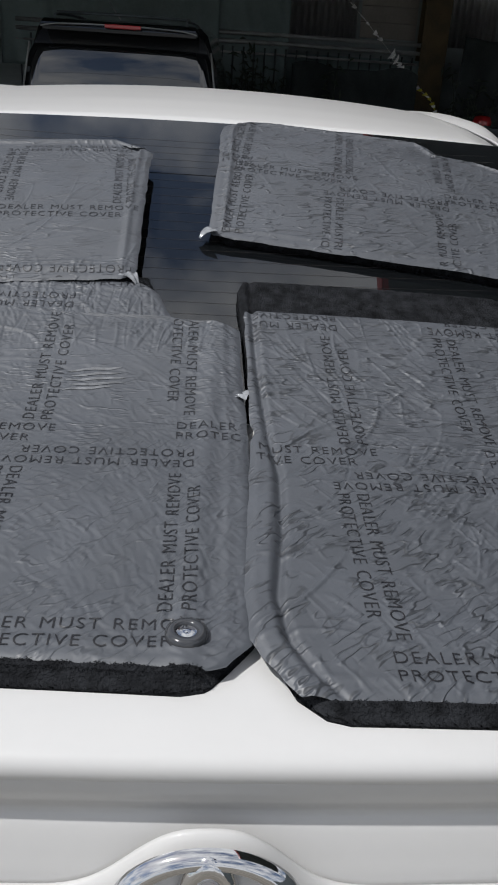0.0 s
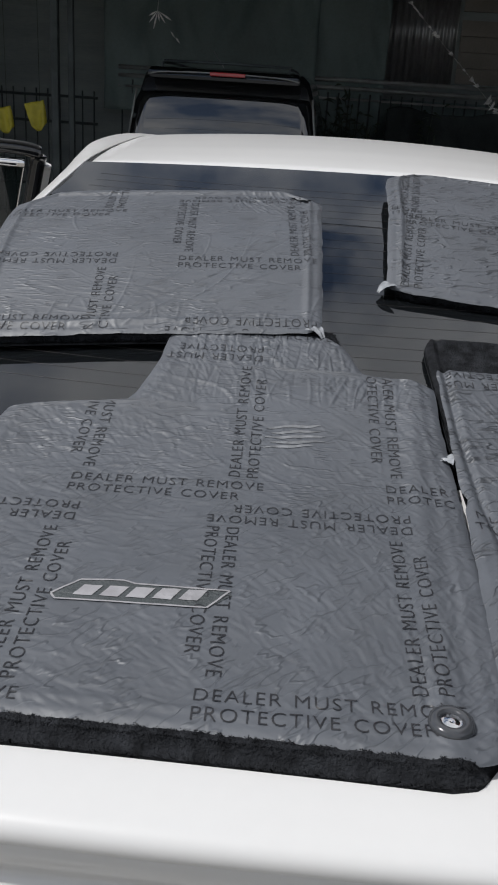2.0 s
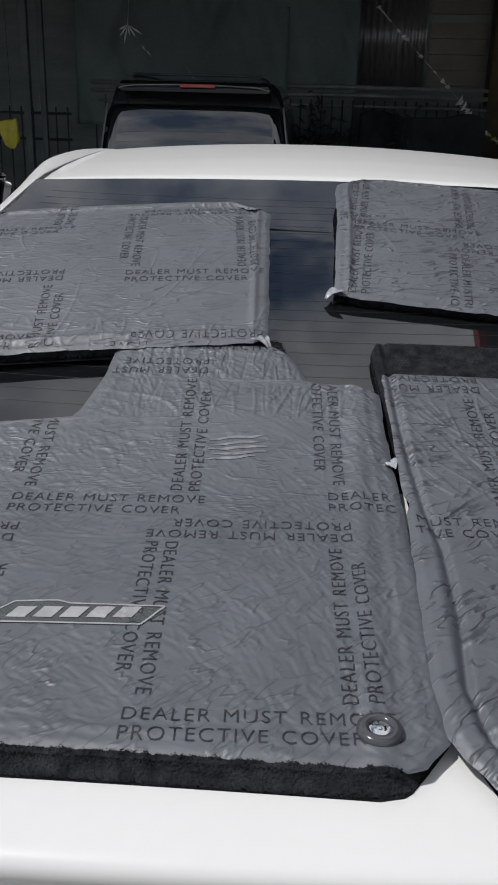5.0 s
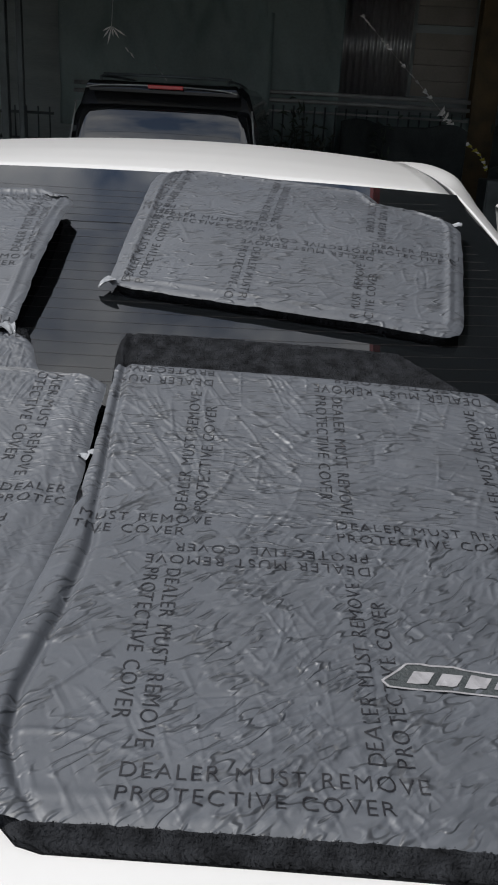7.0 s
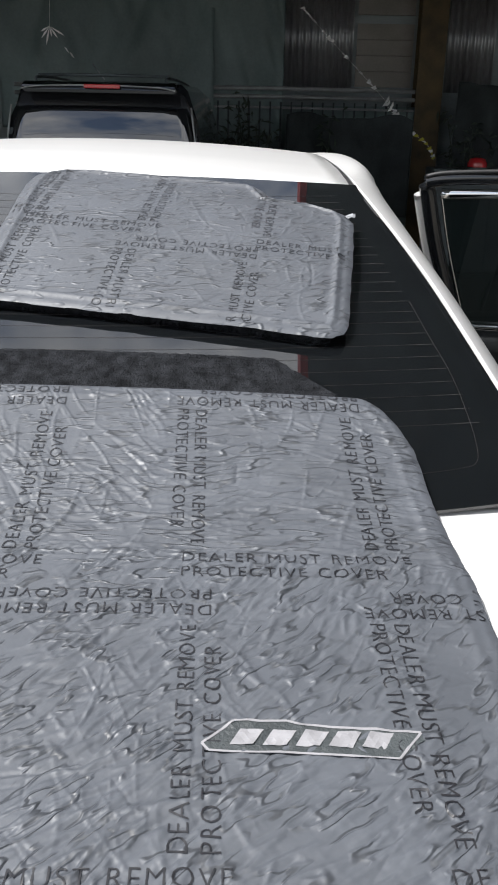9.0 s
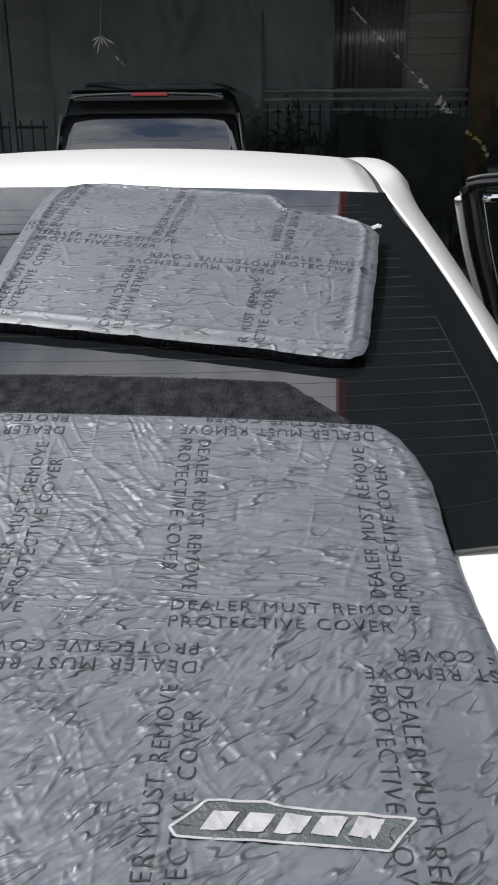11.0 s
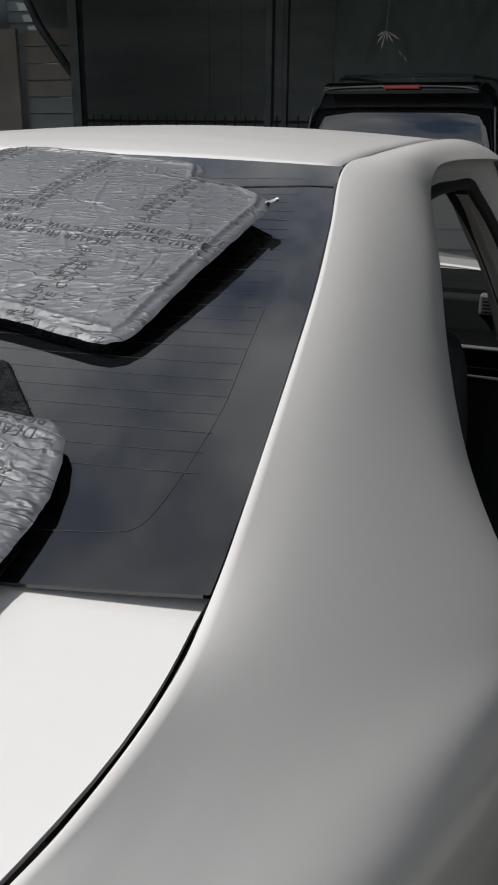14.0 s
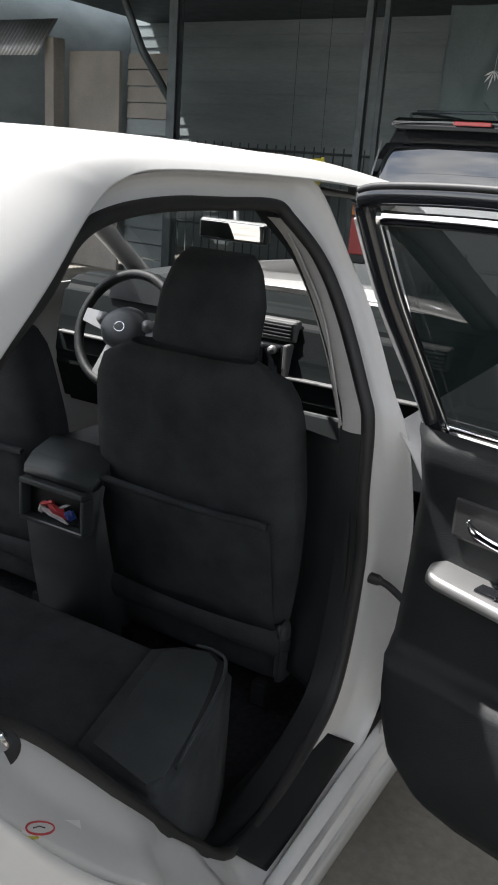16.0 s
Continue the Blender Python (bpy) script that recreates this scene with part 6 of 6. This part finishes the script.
rl_root = build_mat(rl, "black carpet rear mat in printed film on the rear window", [(-.284, .789), (-.529, .553), (-.587, .920), (-.239, .435)], 5.5, [(-.574, .632)], coat=REARFILM)
rr = Mat((.0, .822), -5.0, [(-.022, .05, .455), (-.018, .02, .477), (-.008, .012, .490), (.012, .010, .496), (.20, -.003, .497), (.275, -.012, .496), (.300, -.014, .485), (.315, -.014, .450), (.322, -.014, .375), (.340, -.013, .362), (.362, .008, .352), (.378, .06, .338), (.386, .13, .31), (.392, .2, .28)],
         [(-.013, .045, .455), (-.004, .024, .474), (.27, .002, .478), (.30, .002, .40), (.33, .004, .345), (.358, .05, .325)], 22, right_rear_lift,
         Both(Creases(-.05, .72, .58, 1.25, 22, 600, 0.0004, 0.040, 0.0017, 0.7, 1.8), Creases(.17, .74, .58, 1.16, 23, 1100, 0.0013, 0.030, 0.0017, 0.50, 0.8), Creases(-.05, .72, .58, 1.25, 24, 70, 0.0008, 0.07, 0.0024, 1.5, 1.4), Creases(.40, .72, .58, 1.15, 25, 70, 0.0013, 0.03, 0.0021, 1.2, 2.4), Creases(-.05, 1.06, .16, 1.25, 26, 60, 0.0012, 0.05, 0.0022, 0.8, 1.4)), 0.92, 0.35, 1.0, 0.0034)
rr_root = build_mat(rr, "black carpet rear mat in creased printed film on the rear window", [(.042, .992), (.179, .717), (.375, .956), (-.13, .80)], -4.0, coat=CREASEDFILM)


def corner_flap(m, root, a, b, da, db, droop, seed):
    """A loose crumpled tip of film at a corner of the mat."""
    nu, nv = 14, 12
    u, v = np.meshgrid(np.linspace(0, 1, nu), np.linspace(-1, 1, nv), indexing="ij")
    half = 0.016 * (1 - 0.75 * u)
    ca, cb = a + da * u - db / 0.016 * half * v * 0.9, b + db * u + da / 0.016 * half * v * 0.9
    x, y = m.world(ca, cb)
    x0, y0 = m.world(ca * 0 + a, cb * 0 + b)
    z = m.height(x0, y0) + 0.0015 - droop * u * u + 0.0022 * (value_noise(u * 4 + v, v * 3, seed) - 0.5) + 0.0012 * np.sin(6 * v + 3 * u)
    mesh_object("film_tip", np.stack([x, y, z], -1).reshape(-1, 3), grid_faces(nu, nv), TIPFILM, root, "loose crumpled tip of film")


corner_flap(rr, rr_root, 0.018, -0.006, -0.017, -0.012, 0.012, 3)
corner_flap(rl, rl_root, 0.000, 0.360, 0.026, 0.018, 0.003, 7)
corner_flap(rl, rl_root, 0.004, -0.002, 0.014, -0.012, 0.010, 8)
corner_flap(fr, fr_root, 0.1005, 0.45, -0.016, 0.004, 0.004, 9)
corner_flap(rr, rr_root, 0.484, 0.286, 0.012, 0.013, -0.004, 11)


# ---- white estate car parked ahead, under the shed roof ----
def suv():
    m = pose(-1.025, 7.15, 0.0) @ Matrix.Diagonal((0.97, 1.0, 1.025, 1.0))
    root = thing("estate_car", "white off-road estate car with dark windows parked in the shed", "car", m)
    # Body by cross-sections along its length.
    secs = ((0.0, 0.86, 0.50, 1.27), (0.03, 0.92, 0.42, 1.29), (0.15, 0.945, 0.36, 1.30), (1.0, 0.955, 0.30, 1.31), (3.3, 0.95, 0.30, 1.28), (4.4, 0.90, 0.34, 1.15), (4.6, 0.82, 0.40, 1.0))
    verts, nv = [], 26
    for y, half, lo, hi in secs:
        for j in range(nv):
            a = math.pi * 2 * j / nv
            c, s = math.cos(a), math.sin(a)
            verts.append((half * math.copysign(abs(c) ** 0.35, c), y, (lo + hi) / 2 + (hi - lo) / 2 * math.copysign(abs(s) ** 0.35, s)))
    fc = grid_faces(len(secs), nv, True) + [tuple(reversed(range(nv))), tuple((len(secs) - 1) * nv + j for j in range(nv))]
    mesh_object("body", verts, fc, SUVWHITE, root)
    # Cabin with dark glass all round.
    secs = ((0.035, 0.845, 0.70, 1.27, 1.80), (0.24, 0.86, 0.72, 1.28, 1.845), (1.5, 0.875, 0.75, 1.28, 1.87), (2.6, 0.86, 0.73, 1.28, 1.85), (3.35, 0.82, 0.66, 1.26, 1.34))
    verts, fc = [], []
    for y, lo, hi, z0, z1 in secs:
        prof = [(-lo, z0), (-lo + (lo - hi) * 0.5 - 0.012, (z0 + z1) / 2), (-hi, z1 - 0.05), (-hi + 0.06, z1), (0, z1 + 0.012), (hi - 0.06, z1), (hi, z1 - 0.05), (lo - (lo - hi) * 0.5 + 0.012, (z0 + z1) / 2), (lo, z0)]
        tilt = 0.30 if y < 0.1 else 0.0
        verts += [(x, y + tilt * max(0, z - z0), z) for x, z in prof]
    n = 9
    fc = grid_faces(len(secs), n) + [tuple(reversed(range(n)))]
    mesh_object("cabin", verts, fc, BLACKPAINT, root, "black cabin with dark windows", smooth=False)
    # Rear window, proud of the cabin.
    sheet("rear_glass", lambda u, v: ((2 * u - 1) * (0.815 - 0.055 * v - 0.03 * max(0.0, v - 0.8) / 0.2), 0.33 * (0.14 * v + 0.1125 * v * v) + 0.02 * (2 * u - 1) ** 2 - 0.012, 1.285 + (0.385 - 0.014 * (2 * u - 1) ** 4) * v), 14, 10, DARKGLASS, root, "dark rear window reflecting clouds", thick=0.005)
    for s in (-1, 1):
        tube("glass_edge", [(s * 0.818, 0.0, 1.29), (s * 0.786, 0.03, 1.50), (s * 0.762, 0.07, 1.67)], 0.008, PALEPIPE, root, "bright pillar edge", sides=6)
    # Roof spoiler with its lamp.
    bm = bmesh.new()
    prism(bm, [(0.06, 1.765), (-0.05, 1.79), (-0.045, 1.812), (0.05, 1.845), (0.28, 1.86), (0.28, 1.80)], -0.645, 0.645, "x")
    bmesh.ops.bevel(bm, geom=list(bm.edges), offset=0.012, segments=2, affect="EDGES")
    part("spoiler", bm, BLACKPAINT, root, "black roof spoiler")
    tube("spoiler_edge", spline([(-0.64, -0.04, 1.786), (-0.48, -0.058, 1.808), (0.0, -0.064, 1.818), (0.48, -0.058, 1.808), (0.64, -0.04, 1.786)], 24), 0.006, PALEPIPE, root, "pale spoiler edge", sides=6)
    box_part("brake_lamp", (-0.11, 0.19, -0.082, -0.05, 1.795, 1.825), REDLENS, root, "red high brake lamp", 0.006)
    for s in (-1, 1):
        tube("roof_rail", spline([(s * 0.55, 0.12, 1.84), (s * 0.55, 0.20, 1.885), (s * 0.56, 1.2, 1.905), (s * 0.55, 2.3, 1.89), (s * 0.55, 2.4, 1.84)], 24), 0.012, STEEL, root, "dark roof rail", sides=8)
    for y in (0.24, 1.6):
        tube("roof_bar", [(-0.56, y, 1.90), (0, y, 1.905), (0.56, y, 1.90)], 0.012, STEEL, root, "dark roof bar", sides=8)
    tube("aerial", [(-0.12, 0.9, 1.90), (-0.20, 0.75, 2.02)], [0.006, 0.004], PALEPIPE, root, "short aerial", sides=6)
    # Tailgate: pressed panel, handle bar, plate, step.
    box_part("tailgate", (-0.72, 0.72, -0.035, 0.02, 0.62, 1.262), SUVWHITE, root, "", 0.02, 3)
    box_part("gate_handle", (-0.14, 0.14, -0.065, -0.03, 0.845, 0.90), SUVWHITE, root, "white tailgate handle", 0.012, 3)
    box_part("gate_crease", (-0.70, 0.70, -0.048, -0.034, 0.775, 0.80), SUVWHITE, root, "", 0.006)
    plate = box_part("number_plate", (-0.23, 0.10, -0.048, -0.036, 0.53, 0.70), PLATE, root, "pale number plate with dark bars", 0.006)
    for k in range(6):
        box_part("plate_bar", (-0.20 + k * 0.048, -0.172 + k * 0.048, -0.0505, -0.0485, 0.565, 0.645), RUBBER, plate, "", 0)
    box_part("plate_bar", (-0.1, 0.08, -0.0505, -0.0485, 0.662, 0.682), REDPRINT, plate, "red bar", 0)
    box_part("sticker", (0.115, 0.24, -0.0405, -0.036, 0.58, 0.66), PAPER, root, "white sticker", 0)
    box_part("sticker_mark", (0.145, 0.20, -0.043, -0.041, 0.60, 0.645), RUBBER, root, "", 0)
    tube("chrome_strip", [(-0.72, -0.05, 0.47), (0, -0.06, 0.475), (0.72, -0.05, 0.47)], 0.022, CHROME, root, "chrome strip above the bumper", sides=8)
    box_part("bumper", (-0.93, 0.93, -0.12, 0.12, 0.28, 0.45), SUVWHITE, root, "", 0.04, 3)
    box_part("bumper_step", (-0.60, 0.60, -0.13, 0.0, 0.43, 0.462), RUBBER, root, "black bumper step", 0.01)
    box_part("name_bar", (-0.62, -0.42, -0.040, -0.036, 0.86, 0.885), CHROME, root, "small bright name badge", 0)
    for s in (-1, 1):
        box_part("tail_lamp", (s * 0.845 - 0.085, s * 0.845 + 0.085, -0.03, 0.14, 0.72, 1.19), RUBBER, root, "tail lamp housing", 0.02, 3)
        box_part("lamp_lens", (s * 0.845 - 0.075, s * 0.845 + 0.075, -0.042, 0.02, 0.79, 1.08), REDLENS, root, "red tail lamp lens", 0.012, 2)
        box_part("lamp_lens", (s * 0.845 - 0.075, s * 0.845 + 0.075, -0.042, 0.02, 1.095, 1.175), AMBER, root, "amber tail lamp lens", 0.012, 2)
        for y in (0.95, 3.6):
            wm2 = pose(s * 0.84, y, 0.37, 0, 90 * s, 0)
            hub = lathe("wheel", [(0.24, -0.11), (0.34, -0.115), (0.365, -0.09), (0.37, 0), (0.365, 0.09), (0.34, 0.115), (0.24, 0.11)], wm2, TYRE, root, "", 36)
            lathe("rim", [(0.24, 0.1), (0.22, 0.05), (0.05, 0.06), (0, 0.065)], wm2, ALLOY, hub, "", 36)
    tube("wiper", [(0.0, -0.015, 1.30), (0.25, -0.012, 1.32), (0.42, -0.01, 1.33)], 0.008, RUBBER, root, "black rear wiper", sides=6)


suv()
